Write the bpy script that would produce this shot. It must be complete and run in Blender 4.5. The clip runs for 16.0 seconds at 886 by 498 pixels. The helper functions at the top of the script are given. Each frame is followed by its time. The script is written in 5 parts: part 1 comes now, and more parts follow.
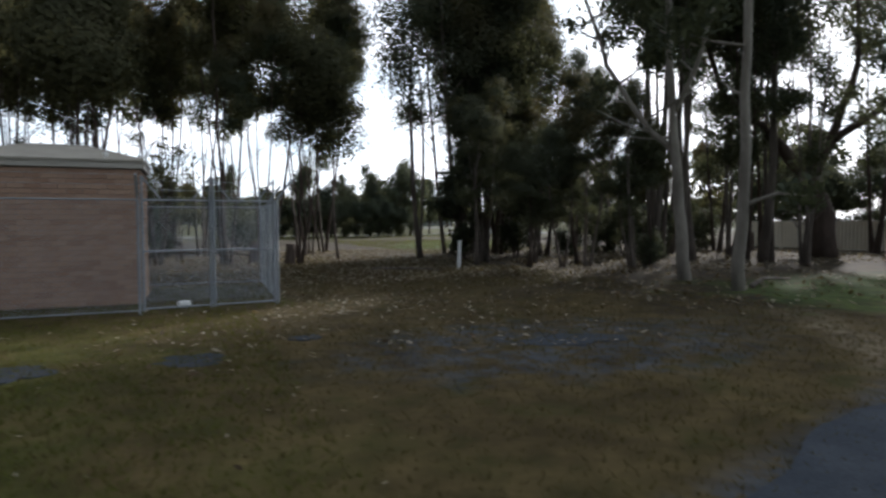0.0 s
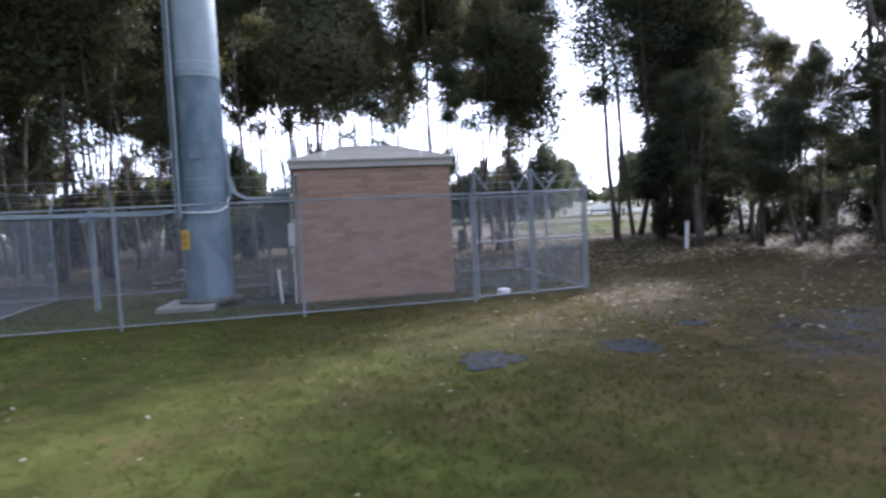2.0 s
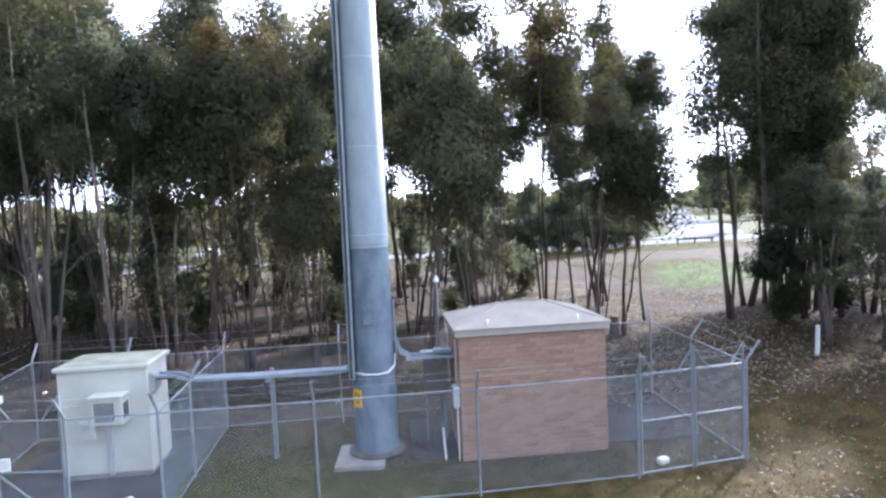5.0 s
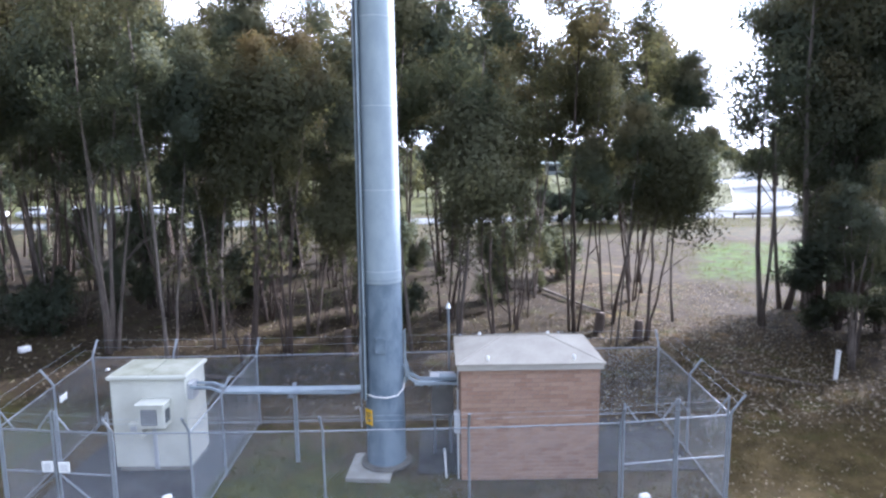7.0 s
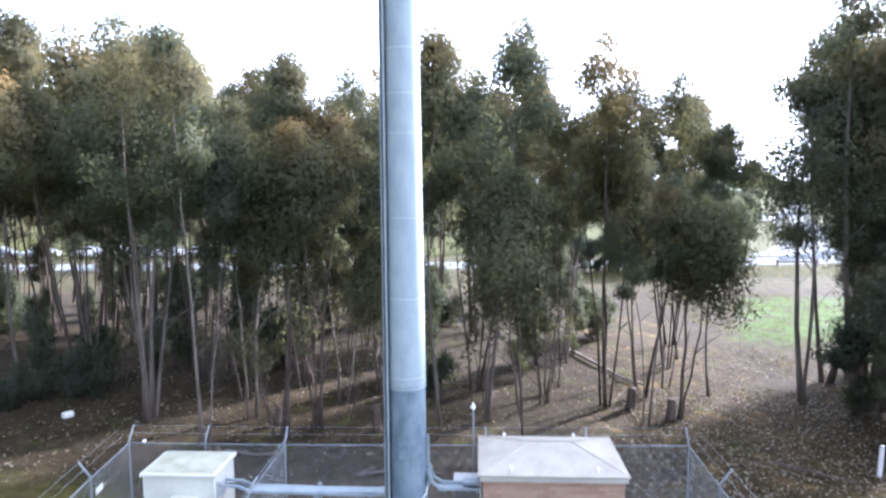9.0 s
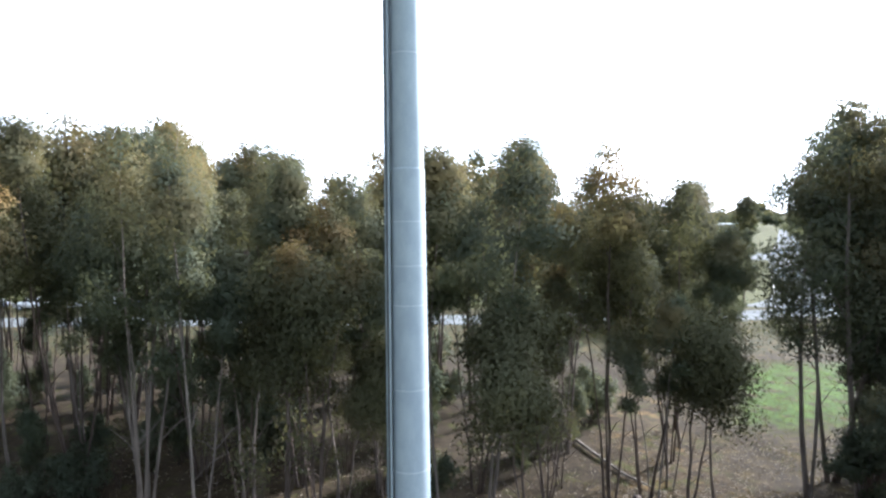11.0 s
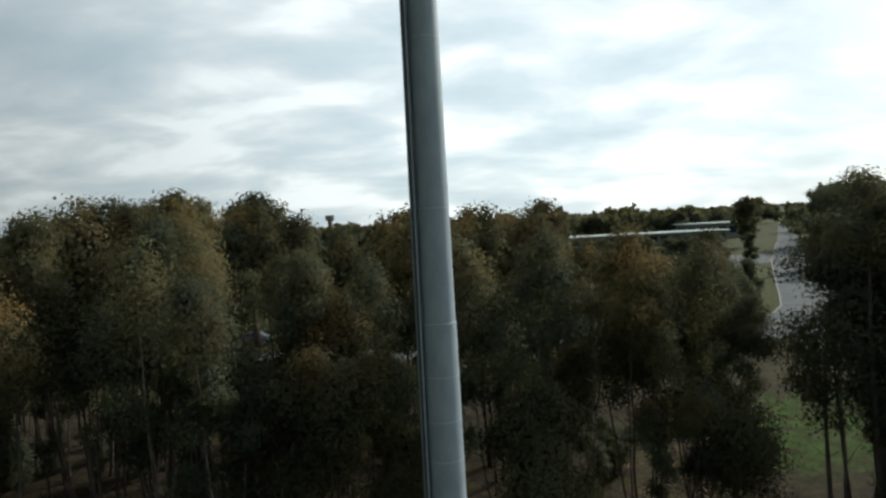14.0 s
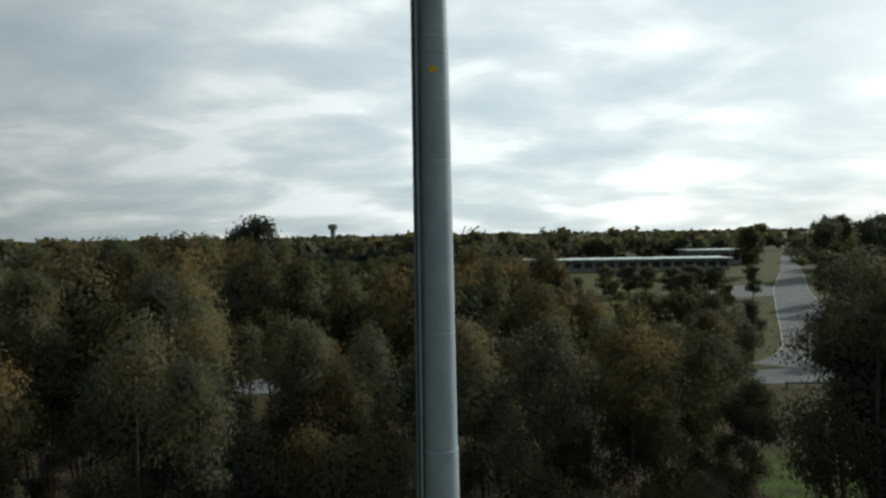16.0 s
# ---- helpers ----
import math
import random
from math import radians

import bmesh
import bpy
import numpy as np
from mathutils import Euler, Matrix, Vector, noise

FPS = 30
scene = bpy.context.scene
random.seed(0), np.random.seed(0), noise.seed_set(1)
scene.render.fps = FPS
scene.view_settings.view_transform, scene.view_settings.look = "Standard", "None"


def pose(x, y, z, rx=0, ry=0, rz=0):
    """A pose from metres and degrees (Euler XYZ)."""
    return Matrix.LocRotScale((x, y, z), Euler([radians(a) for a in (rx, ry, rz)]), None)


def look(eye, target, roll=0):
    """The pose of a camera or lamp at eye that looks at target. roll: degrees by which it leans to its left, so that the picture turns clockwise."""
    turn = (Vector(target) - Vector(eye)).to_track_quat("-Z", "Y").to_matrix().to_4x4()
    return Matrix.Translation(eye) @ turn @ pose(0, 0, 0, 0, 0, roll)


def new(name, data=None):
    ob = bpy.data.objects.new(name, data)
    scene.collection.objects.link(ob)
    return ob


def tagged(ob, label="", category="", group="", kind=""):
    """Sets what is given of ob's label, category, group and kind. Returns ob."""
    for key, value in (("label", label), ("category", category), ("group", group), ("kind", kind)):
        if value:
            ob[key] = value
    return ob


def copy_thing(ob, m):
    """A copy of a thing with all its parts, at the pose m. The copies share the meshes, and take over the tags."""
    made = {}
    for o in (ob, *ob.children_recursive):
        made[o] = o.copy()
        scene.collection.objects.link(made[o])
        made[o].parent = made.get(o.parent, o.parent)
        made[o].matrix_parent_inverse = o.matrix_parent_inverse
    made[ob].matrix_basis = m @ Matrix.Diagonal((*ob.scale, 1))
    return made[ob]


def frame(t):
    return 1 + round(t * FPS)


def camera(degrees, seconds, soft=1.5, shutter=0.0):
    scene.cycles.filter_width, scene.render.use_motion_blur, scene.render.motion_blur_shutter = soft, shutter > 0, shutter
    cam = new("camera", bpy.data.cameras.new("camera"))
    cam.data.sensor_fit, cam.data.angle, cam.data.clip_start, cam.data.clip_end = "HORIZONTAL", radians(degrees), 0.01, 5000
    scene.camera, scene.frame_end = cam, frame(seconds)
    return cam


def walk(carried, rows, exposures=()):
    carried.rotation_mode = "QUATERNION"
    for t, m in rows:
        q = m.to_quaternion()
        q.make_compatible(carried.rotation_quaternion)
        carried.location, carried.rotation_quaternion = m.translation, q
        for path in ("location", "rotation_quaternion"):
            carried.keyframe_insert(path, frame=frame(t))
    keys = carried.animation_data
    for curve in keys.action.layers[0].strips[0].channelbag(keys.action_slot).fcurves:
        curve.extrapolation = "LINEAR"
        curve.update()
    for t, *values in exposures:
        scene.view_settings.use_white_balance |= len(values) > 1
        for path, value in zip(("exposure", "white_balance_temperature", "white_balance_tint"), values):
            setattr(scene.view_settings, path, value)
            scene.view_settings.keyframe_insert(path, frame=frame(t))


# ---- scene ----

# ------------------------------------------------------------------ camera
cam = camera(70.7, 16.0, soft=2.5, shutter=0.4)
PATH = [
    (0, 3.647, -12.008, 1.405, -21.76, -2.41, 0.24),
    (0.5, 2.804, -11.875, 1.586, -18.75, -2.85, -0.58),
    (1, 1.921, -11.634, 1.554, -17.90, -2.50, -0.75),
    (1.5, 1.084, -11.434, 1.527, -15.99, -2.81, 0.04),
    (2, 0.305, -11.202, 1.563, -11.81, -3.72, 2.62),
    (2.5, -0.347, -11.116, 1.854, -6.76, -3.42, 4.03),
    (3, -0.778, -11.149, 2.393, -4.79, -3.35, 3.42),
    (3.5, -1.074, -11.234, 2.905, -5.40, -3.26, 3.05),
    (4, -1.176, -11.239, 3.479, -5.66, -3.65, 2.94),
    (4.5, -1.198, -11.311, 3.985, -5.43, -3.62, 2.81),
    (5, -1.320, -11.292, 4.690, -5.82, -3.52, 2.57),
    (7.5, -0.172, -12.134, 6.805, 1.24, -9.14, 0.39),
    (8, -0.108, -12.178, 7.044, 2.32, -9.37, 0.32),
    (8.5, -0.058, -12.080, 7.331, 2.99, -6.92, 0.52),
    (9, -0.082, -11.977, 8.147, 3.11, -5.47, 0.61),
    (9.5, -0.110, -11.805, 9.044, 3.03, -3.96, 0.64),
    (10, -0.158, -11.671, 9.840, 2.86, -3.10, 0.54),
    (12.5, -0.630, -11.634, 12.314, 1.85, -2.85, 1.41),
    (13, -0.790, -11.430, 12.848, 2.62, -2.66, 3.39),
    (13.5, -0.874, -11.405, 13.419, 3.11, -2.51, 5.12),
    (14, -0.854, -11.371, 13.914, 2.47, -2.62, 3.06),
    (14.5, -0.776, -11.382, 14.446, 2.02, -3.37, 1.01),
    (15, -0.781, -11.317, 14.920, 1.96, -3.65, 0.31),
    (15.5, -0.806, -11.304, 15.452, 2.14, -2.80, 0.42),
    (16, -0.883, -11.082, 16.041, 2.71, -1.49, 1.04),
]

walk(cam, [(t, pose(x, y, z, 90 + pitch, roll, yaw)) for t, x, y, z, yaw, pitch, roll in PATH],
     exposures=[(0.0, 0.5, 5900, 14), (1.5, 1.35, 5400, 24), (3.5, 2.0, 5350, 24), (5.0, 2.4, 5350, 25), (7.5, 2.42, 5290, 25), (9.0, 2.8, 5310, 24), (10.0, 2.75, 5330, 22), (12.5, 0.55, 6000, 7), (16.0, -0.42, 6150, 5)])

# ------------------------------------------------------------------ light
SUN_AZ, SUN_EL = 49.0, 25.0      # degrees right of +y, and above the horizon
world = bpy.data.worlds.new("sky")
scene.world = world
world.use_nodes = True
wt = world.node_tree
wt.nodes.clear()


class Graph:
    """Short hand for node trees."""

    def __init__(self, tree):
        self.tree = tree

    def add(self, kind, **ins):
        node = self.tree.nodes.new(kind)
        for key, value in ins.items():
            sock = node.inputs[int(key[1:])] if key[0] == "i" and key[1:].isdigit() else node.inputs[key.replace("_", " ")]
            self.put(sock, value)
        return node

    def put(self, sock, value):
        if isinstance(value, bpy.types.NodeSocket):
            self.tree.links.new(value, sock)
        elif isinstance(value, tuple) and len(value) == 3 and sock.type == "RGBA":
            sock.default_value = (*value, 1)
        else:
            sock.default_value = value

    def math(self, op, a, b=0.0, c=0.0, clamp=False):
        n = self.add("ShaderNodeMath", i0=a, i1=b, i2=c)
        n.operation, n.use_clamp = op, clamp
        return n.outputs[0]

    def noise(self, vec, scale, detail=4.0, rough=0.55, distort=0.0):
        n = self.add("ShaderNodeTexNoise", Vector=vec, Scale=scale, Detail=detail, Roughness=rough, Distortion=distort)
        return n.outputs["Fac"]

    def ramp(self, fac, *stops):
        n = self.add("ShaderNodeValToRGB", Fac=fac)
        el = n.color_ramp.elements
        while len(el) < len(stops):
            el.new(0.5)
        for e, (p, c) in zip(el, stops):
            e.position = p
            e.color = (*c, 1) if isinstance(c, tuple) else (c, c, c, 1)
        return n.outputs["Color"]

    def mix(self, fac, a, b, blend="MIX"):
        n = self.tree.nodes.new("ShaderNodeMix")
        n.data_type, n.blend_type = "RGBA", blend
        for k, val in ((0, fac), (6, a), (7, b)):
            self.put(n.inputs[k], val)
        return n.outputs[2]

    def step(self, val, lo, hi):
        n = self.add("ShaderNodeMapRange", Value=val, i1=lo, i2=hi)
        n.interpolation_type = "SMOOTHSTEP"
        return n.outputs[0]

    def scaled(self, vec, x, y, z):
        n = self.add("ShaderNodeVectorMath", i0=vec, i1=(x, y, z))
        n.operation = "MULTIPLY"
        return n.outputs[0]


g = Graph(wt)
sky = wt.nodes.new("ShaderNodeTexSky")
sky.sky_type, sky.sun_disc = "NISHITA", False
sky.sun_elevation, sky.sun_rotation = radians(SUN_EL), radians(SUN_AZ)
sky.air_density, sky.dust_density = 1.0, 1.0
co = wt.nodes.new("ShaderNodeTexCoord").outputs["Generated"]
xyz = wt.nodes.new("ShaderNodeSeparateXYZ")
wt.links.new(co, xyz.inputs[0])
up = g.math("MAXIMUM", xyz.outputs[2], 0.0)
den = g.math("ADD", up, 0.24)
flat = g.add("ShaderNodeCombineXYZ", X=g.math("DIVIDE", xyz.outputs[0], den), Y=g.math("DIVIDE", xyz.outputs[1], den)).outputs[0]
flat = g.scaled(flat, 0.85, 1.1, 1.0)
cl = g.noise(flat, 1.9, 6, 0.5, 0.25)
cl2 = g.noise(flat, 0.6, 3, 0.5)
mixd = g.math("ADD", g.math("MULTIPLY", cl, 0.7), g.math("MULTIPLY", cl2, 0.3))
# lit gaps are white, thick cloud bases blue-grey
cloud = g.ramp(mixd, (0.42, (22.0, 22.4, 22.0)), (0.475, (17.5, 18.2, 18.0)), (0.53, (14.6, 16.0, 16.3)), (0.62, (12.2, 13.9, 14.5)))
sunv = (math.sin(radians(SUN_AZ)) * math.cos(radians(SUN_EL)), math.cos(radians(SUN_AZ)) * math.cos(radians(SUN_EL)), math.sin(radians(SUN_EL)))
dotn = g.add("ShaderNodeVectorMath", i0=co, i1=sunv)
dotn.operation = "DOT_PRODUCT"
# sky dimmed away from the sun, to weaken the fill from behind
toward = g.math("ADD", g.math("MULTIPLY", g.step(dotn.outputs["Value"], -0.5, 0.85), 0.86), 0.14)
glow = g.math("POWER", g.math("MAXIMUM", dotn.outputs["Value"], 0.0), 22.0)
cloud = g.mix(1.0, cloud, g.add("ShaderNodeCombineXYZ", X=toward, Y=toward, Z=toward).outputs[0], "MULTIPLY")
cloud = g.mix(g.math("MULTIPLY", glow, 0.85, clamp=True), cloud, (27.0, 26.5, 25.0))
both = g.mix(0.85, sky.outputs[0], cloud)
# overhead sky dimmed further, only to cut the fill from above
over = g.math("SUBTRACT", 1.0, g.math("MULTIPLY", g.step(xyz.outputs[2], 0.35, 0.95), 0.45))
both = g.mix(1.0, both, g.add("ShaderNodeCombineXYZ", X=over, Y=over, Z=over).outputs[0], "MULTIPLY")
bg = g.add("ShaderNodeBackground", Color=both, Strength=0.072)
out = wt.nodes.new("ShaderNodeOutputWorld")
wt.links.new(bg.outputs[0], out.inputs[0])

sun = new("sun", bpy.data.lights.new("sun", "SUN"))
sun.data.energy, sun.data.angle, sun.data.color = 3.8, radians(3.5), (1.0, 0.93, 0.82)
sun.matrix_world = look((0, 0, 0), (-sunv[0], -sunv[1], -sunv[2]))
sun.location = (60 * sunv[0], 60 * sunv[1], 60 * sunv[2])


# ------------------------------------------------------------------ materials
def material(name, build, rough=0.8, metal=0.0, spec=0.3):
    m = bpy.data.materials.new(name)
    m.use_nodes = True
    gr = Graph(m.node_tree)
    p = m.node_tree.nodes["Principled BSDF"]
    p.inputs["Roughness"].default_value = rough
    p.inputs["Metallic"].default_value = metal
    p.inputs["Specular IOR Level"].default_value = spec
    tc = m.node_tree.nodes.new("ShaderNodeTexCoord").outputs["Object"]
    build(gr, p, tc)
    return m


def bump(gr, p, height, strength=0.4, dist=0.02):
    b = gr.add("ShaderNodeBump", Height=height, Strength=strength, Distance=dist)
    gr.put(p.inputs["Normal"], b.outputs[0])


def two_tone(a, b, scale=6.0, fine=60.0, lift=0.3, dist=0.01, stretch=(1, 1, 1)):
    """Base colour from a large stain and a fine grain, with the grain as relief."""
    def build(gr, p, tc):
        v = gr.scaled(tc, *stretch)
        n1, n2 = gr.noise(v, scale, 5, 0.6), gr.noise(v, fine, 3, 0.6)
        c = gr.mix(gr.step(n1, 0.3, 0.7), a, b)
        c = gr.mix(0.35, c, gr.ramp(n2, (0.3, 0.25), (0.7, 0.75)), "SOFT_LIGHT")
        gr.put(p.inputs["Base Color"], c)
        bump(gr, p, n2, lift, dist)
    return build


def ground_nodes(gr, p, tc):
    s = gr.add("ShaderNodeSeparateXYZ", Vector=tc)
    x, y = s.outputs[0], s.outputs[1]
    wob = gr.noise(tc, 0.35, 4, 0.6)
    wob2 = gr.noise(tc, 1.3, 5, 0.65)
    fine = gr.noise(tc, 14.0, 4, 0.7)
    grit = gr.noise(tc, 55.0, 3, 0.7)
    off = gr.math("MULTIPLY", gr.math("SUBTRACT", wob, 0.5), 9.0)
    off2 = gr.math("MULTIPLY", gr.math("SUBTRACT", wob2, 0.5), 4.0)
    xw = gr.math("ADD", gr.math("ADD", x, off), off2)
    yw = gr.math("ADD", gr.math("ADD", y, gr.math("MULTIPLY", off, 0.4)), off2)
    green = gr.ramp(fine, (0.25, (0.055, 0.063, 0.013)), (0.55, (0.062, 0.070, 0.014)), (0.8, (0.072, 0.078, 0.018)))
    dry = gr.ramp(fine, (0.25, (0.054, 0.040, 0.016)), (0.55, (0.064, 0.047, 0.019)), (0.8, (0.078, 0.059, 0.025)))
    litter = gr.ramp(fine, (0.25, (0.021, 0.0158, 0.0095)), (0.55, (0.040, 0.0305, 0.0185)), (0.8, (0.086, 0.067, 0.042)))
    pale = gr.ramp(fine, (0.25, (0.036, 0.025, 0.014)), (0.55, (0.080, 0.056, 0.030)), (0.8, (0.172, 0.128, 0.076)))
    lush = gr.ramp(fine, (0.25, (0.027, 0.050, 0.008)), (0.6, (0.056, 0.105, 0.016)), (0.85, (0.098, 0.15, 0.034)))
    # lawn in front, drier to the right and where it is trodden
    c = gr.mix(gr.step(gr.math("ADD", xw, gr.math("MULTIPLY", y, 0.35)), -2.5, 3.0), green, dry)
    c = gr.mix(gr.math("MULTIPLY", gr.step(wob2, 0.50, 0.66), 0.75), c, dry)
    c = gr.mix(gr.math("MULTIPLY", gr.step(wob2, 0.47, 0.30), 0.45), c, green)
    c = gr.mix(gr.math("MULTIPLY", gr.step(xw, -8.0, -11.0), 0.6), c, dry)
    # thin worn asphalt showing through the lawn
    ex = gr.math("POWER", gr.math("DIVIDE", gr.math("SUBTRACT", x, 7.8), 2.9), 2.0)
    ey = gr.math("POWER", gr.math("DIVIDE", gr.math("SUBTRACT", y, -5.7), 1.6), 2.0)
    worn = gr.step(gr.math("ADD", gr.math("ADD", ex, ey), gr.math("MULTIPLY", off2, 0.6)), 1.4, 0.5)
    worn = gr.math("MULTIPLY", worn, gr.math("MULTIPLY", gr.step(gr.noise(tc, 3.2, 5, 0.7), 0.40, 0.60), 0.8))
    c = gr.mix(worn, c, (0.044, 0.053, 0.067))
    # the driveway's edge crumbles into the lawn
    rim = gr.math("ADD", gr.math("MULTIPLY", gr.math("SUBTRACT", x, 8.2), -0.33), gr.math("MULTIPLY", gr.math("ADD", y, 9.0), 0.944))
    rim = gr.math("ABSOLUTE", gr.math("ADD", rim, 1.6))
    rim = gr.math("MULTIPLY", gr.step(rim, 2.05, 1.5), gr.step(gr.noise(tc, 4.2, 5, 0.7), 0.36, 0.52))
    c = gr.mix(rim, c, (0.044, 0.053, 0.067))
    # pale worn strip beside the driveway; its sunlight is painted as sand colour
    line = gr.math("ADD", gr.math("MULTIPLY", gr.math("SUBTRACT", x, 13.2), -0.793), gr.math("MULTIPLY", gr.math("ADD", y, 4.1), 0.609))
    sunlit_strip = gr.step(gr.math("ADD", gr.math("ABSOLUTE", line), gr.math("MULTIPLY", off2, 0.35)), 0.55, 0.12)
    sunlit_strip = gr.math("MULTIPLY", gr.math("MULTIPLY", sunlit_strip, gr.math("MULTIPLY", gr.step(y, -8.6, -7.6), gr.step(y, -2.6, -4.0))), gr.math("MULTIPLY", gr.step(fine, 0.30, 0.55), 0.85))
    c = gr.mix(sunlit_strip, c, gr.ramp(fine, (0.3, (0.085, 0.067, 0.042)), (0.7, (0.19, 0.155, 0.10))))
    # trodden brown earth with patches of grass inside the compound
    yard = gr.math("MULTIPLY", gr.math("MULTIPLY", gr.step(x, -9.9, -9.5), gr.step(x, 5.4, 5.1)), gr.step(gr.math("ADD", y, gr.math("MULTIPLY", off2, 0.25)), -1.5, -0.9))
    earth = gr.ramp(fine, (0.25, (0.050, 0.040, 0.028)), (0.55, (0.085, 0.068, 0.046)), (0.8, (0.13, 0.105, 0.075)))
    bareness = gr.step(gr.math("ADD", gr.math("ADD", wob2, gr.math("MULTIPLY", y, 0.10)), gr.math("MULTIPLY", gr.math("ABSOLUTE", gr.math("SUBTRACT", x, -3.6)), 0.055)), 0.52, 0.78)
    c = gr.mix(gr.math("MULTIPLY", yard, gr.math("ADD", gr.math("MULTIPLY", bareness, 0.70), 0.25)), c, earth)
    # leaf litter under the wood and in the clearing
    # the litter colour is set dark to carry the shade under the trees
    wood = gr.step(yw, 3.2, 5.5)
    c = gr.mix(wood, c, litter)
    clear = gr.math("MULTIPLY", gr.math("MULTIPLY", gr.step(xw, 4.0, 7.5), gr.step(xw, 17.0, 13.0)), gr.math("MULTIPLY", gr.step(yw, 1.0, 5.0), gr.step(yw, 32.0, 20.0)))
    c = gr.mix(gr.step(xw, 14.0, 19.0), c, gr.mix(gr.step(wob2, 0.42, 0.6), litter, green))
    tufts = gr.noise(tc, 0.9, 5, 0.7)
    c = gr.mix(gr.math("MULTIPLY", gr.math("MULTIPLY", wood, gr.step(tufts, 0.54, 0.66)), 0.55), c, green)
    open_ = gr.mix(gr.step(gr.noise(tc, 2.2, 4, 0.7), 0.40, 0.62), litter, pale)
    open_ = gr.mix(gr.math("MULTIPLY", gr.step(tufts, 0.50, 0.62), 0.65), open_, green)
    open_ = gr.mix(gr.math("MULTIPLY", gr.step(gr.noise(tc, 0.55, 3, 0.6), 0.56, 0.66), 0.6), open_, (0.20, 0.13, 0.05))
    c = gr.mix(clear, c, open_)
    verd = gr.math("MULTIPLY", gr.step(xw, 12.5, 14.5), gr.step(yw, 0.5, -2.0))
    right = gr.math("MULTIPLY", gr.step(xw, 9.5, 12.0), gr.step(yw, -6.5, -3.5))
    c = gr.mix(right, c, gr.mix(gr.step(wob2, 0.46, 0.7), litter, dry))
    c = gr.mix(gr.math("MULTIPLY", verd, 0.6), c, lush)
    # fresh grass by the road
    gx = gr.math("ABSOLUTE", gr.math("SUBTRACT", gr.math("ADD", x, off2), gr.math("ADD", gr.math("MULTIPLY", gr.math("SUBTRACT", y, 25.0), 0.45), 19.3)))
    fresh = gr.math("MULTIPLY", gr.step(gx, 5.0, 3.0), gr.math("MULTIPLY", gr.step(gr.math("ADD", y, off2), 19.0, 23.0), gr.step(gr.math("ADD", y, off2), 36.0, 33.0)))
    fresh = gr.math("MULTIPLY", fresh, gr.math("MULTIPLY", gr.step(gr.noise(tc, 0.9, 4, 0.7), 0.37, 0.54), 0.9))
    c = gr.mix(fresh, c, lush)
    roadside = gr.step(yw, 36.0, 39.5)
    tall = gr.ramp(fine, (0.25, (0.022, 0.024, 0.011)), (0.6, (0.038, 0.040, 0.018)), (0.85, (0.066, 0.062, 0.030)))
    c = gr.mix(roadside, c, gr.mix(gr.step(wob2, 0.42, 0.62), tall, dry))
    far = gr.step(y, 60.0, 66.0)
    c = gr.mix(far, c, gr.mix(gr.step(wob, 0.42, 0.70), gr.mix(0.2, green, litter), gr.mix(0.5, green, litter)))
    c = gr.mix(0.45, c, gr.ramp(gr.noise(tc, 0.8, 5, 0.65), (0.34, 0.18), (0.66, 0.82)), "SOFT_LIGHT")
    c = gr.mix(0.5, c, gr.ramp(gr.noise(tc, 2.6, 4, 0.6), (0.34, 0.16), (0.66, 0.86)), "SOFT_LIGHT")
    c = gr.mix(0.25, c, gr.ramp(grit, (0.3, 0.25), (0.7, 0.75)), "SOFT_LIGHT")
    gr.put(p.inputs["Base Color"], c)
    bump(gr, p, gr.math("ADD", gr.math("MULTIPLY", fine, 0.7), gr.math("MULTIPLY", grit, 0.3)), 0.18, 0.02)


def brick_nodes(gr, p, tc):
    info = gr.tree.nodes.new("ShaderNodeObjectInfo").outputs["Random"]
    isl = gr.tree.nodes.new("ShaderNodeNewGeometry").outputs["Random Per Island"]
    rnd = gr.math("FRACT", gr.math("ADD", info, isl))
    n = gr.noise(tc, 30.0, 4, 0.6)
    base = gr.ramp(rnd, (0.0, (0.31, 0.195, 0.140)), (0.3, (0.365, 0.236, 0.167)), (0.7, (0.405, 0.272, 0.198)), (1.0, (0.345, 0.225, 0.168)))
    gr.put(p.inputs["Base Color"], gr.mix(0.45, base, gr.ramp(n, (0.3, 0.3), (0.7, 0.72)), "SOFT_LIGHT"))
    bump(gr, p, n, 0.4, 0.004)


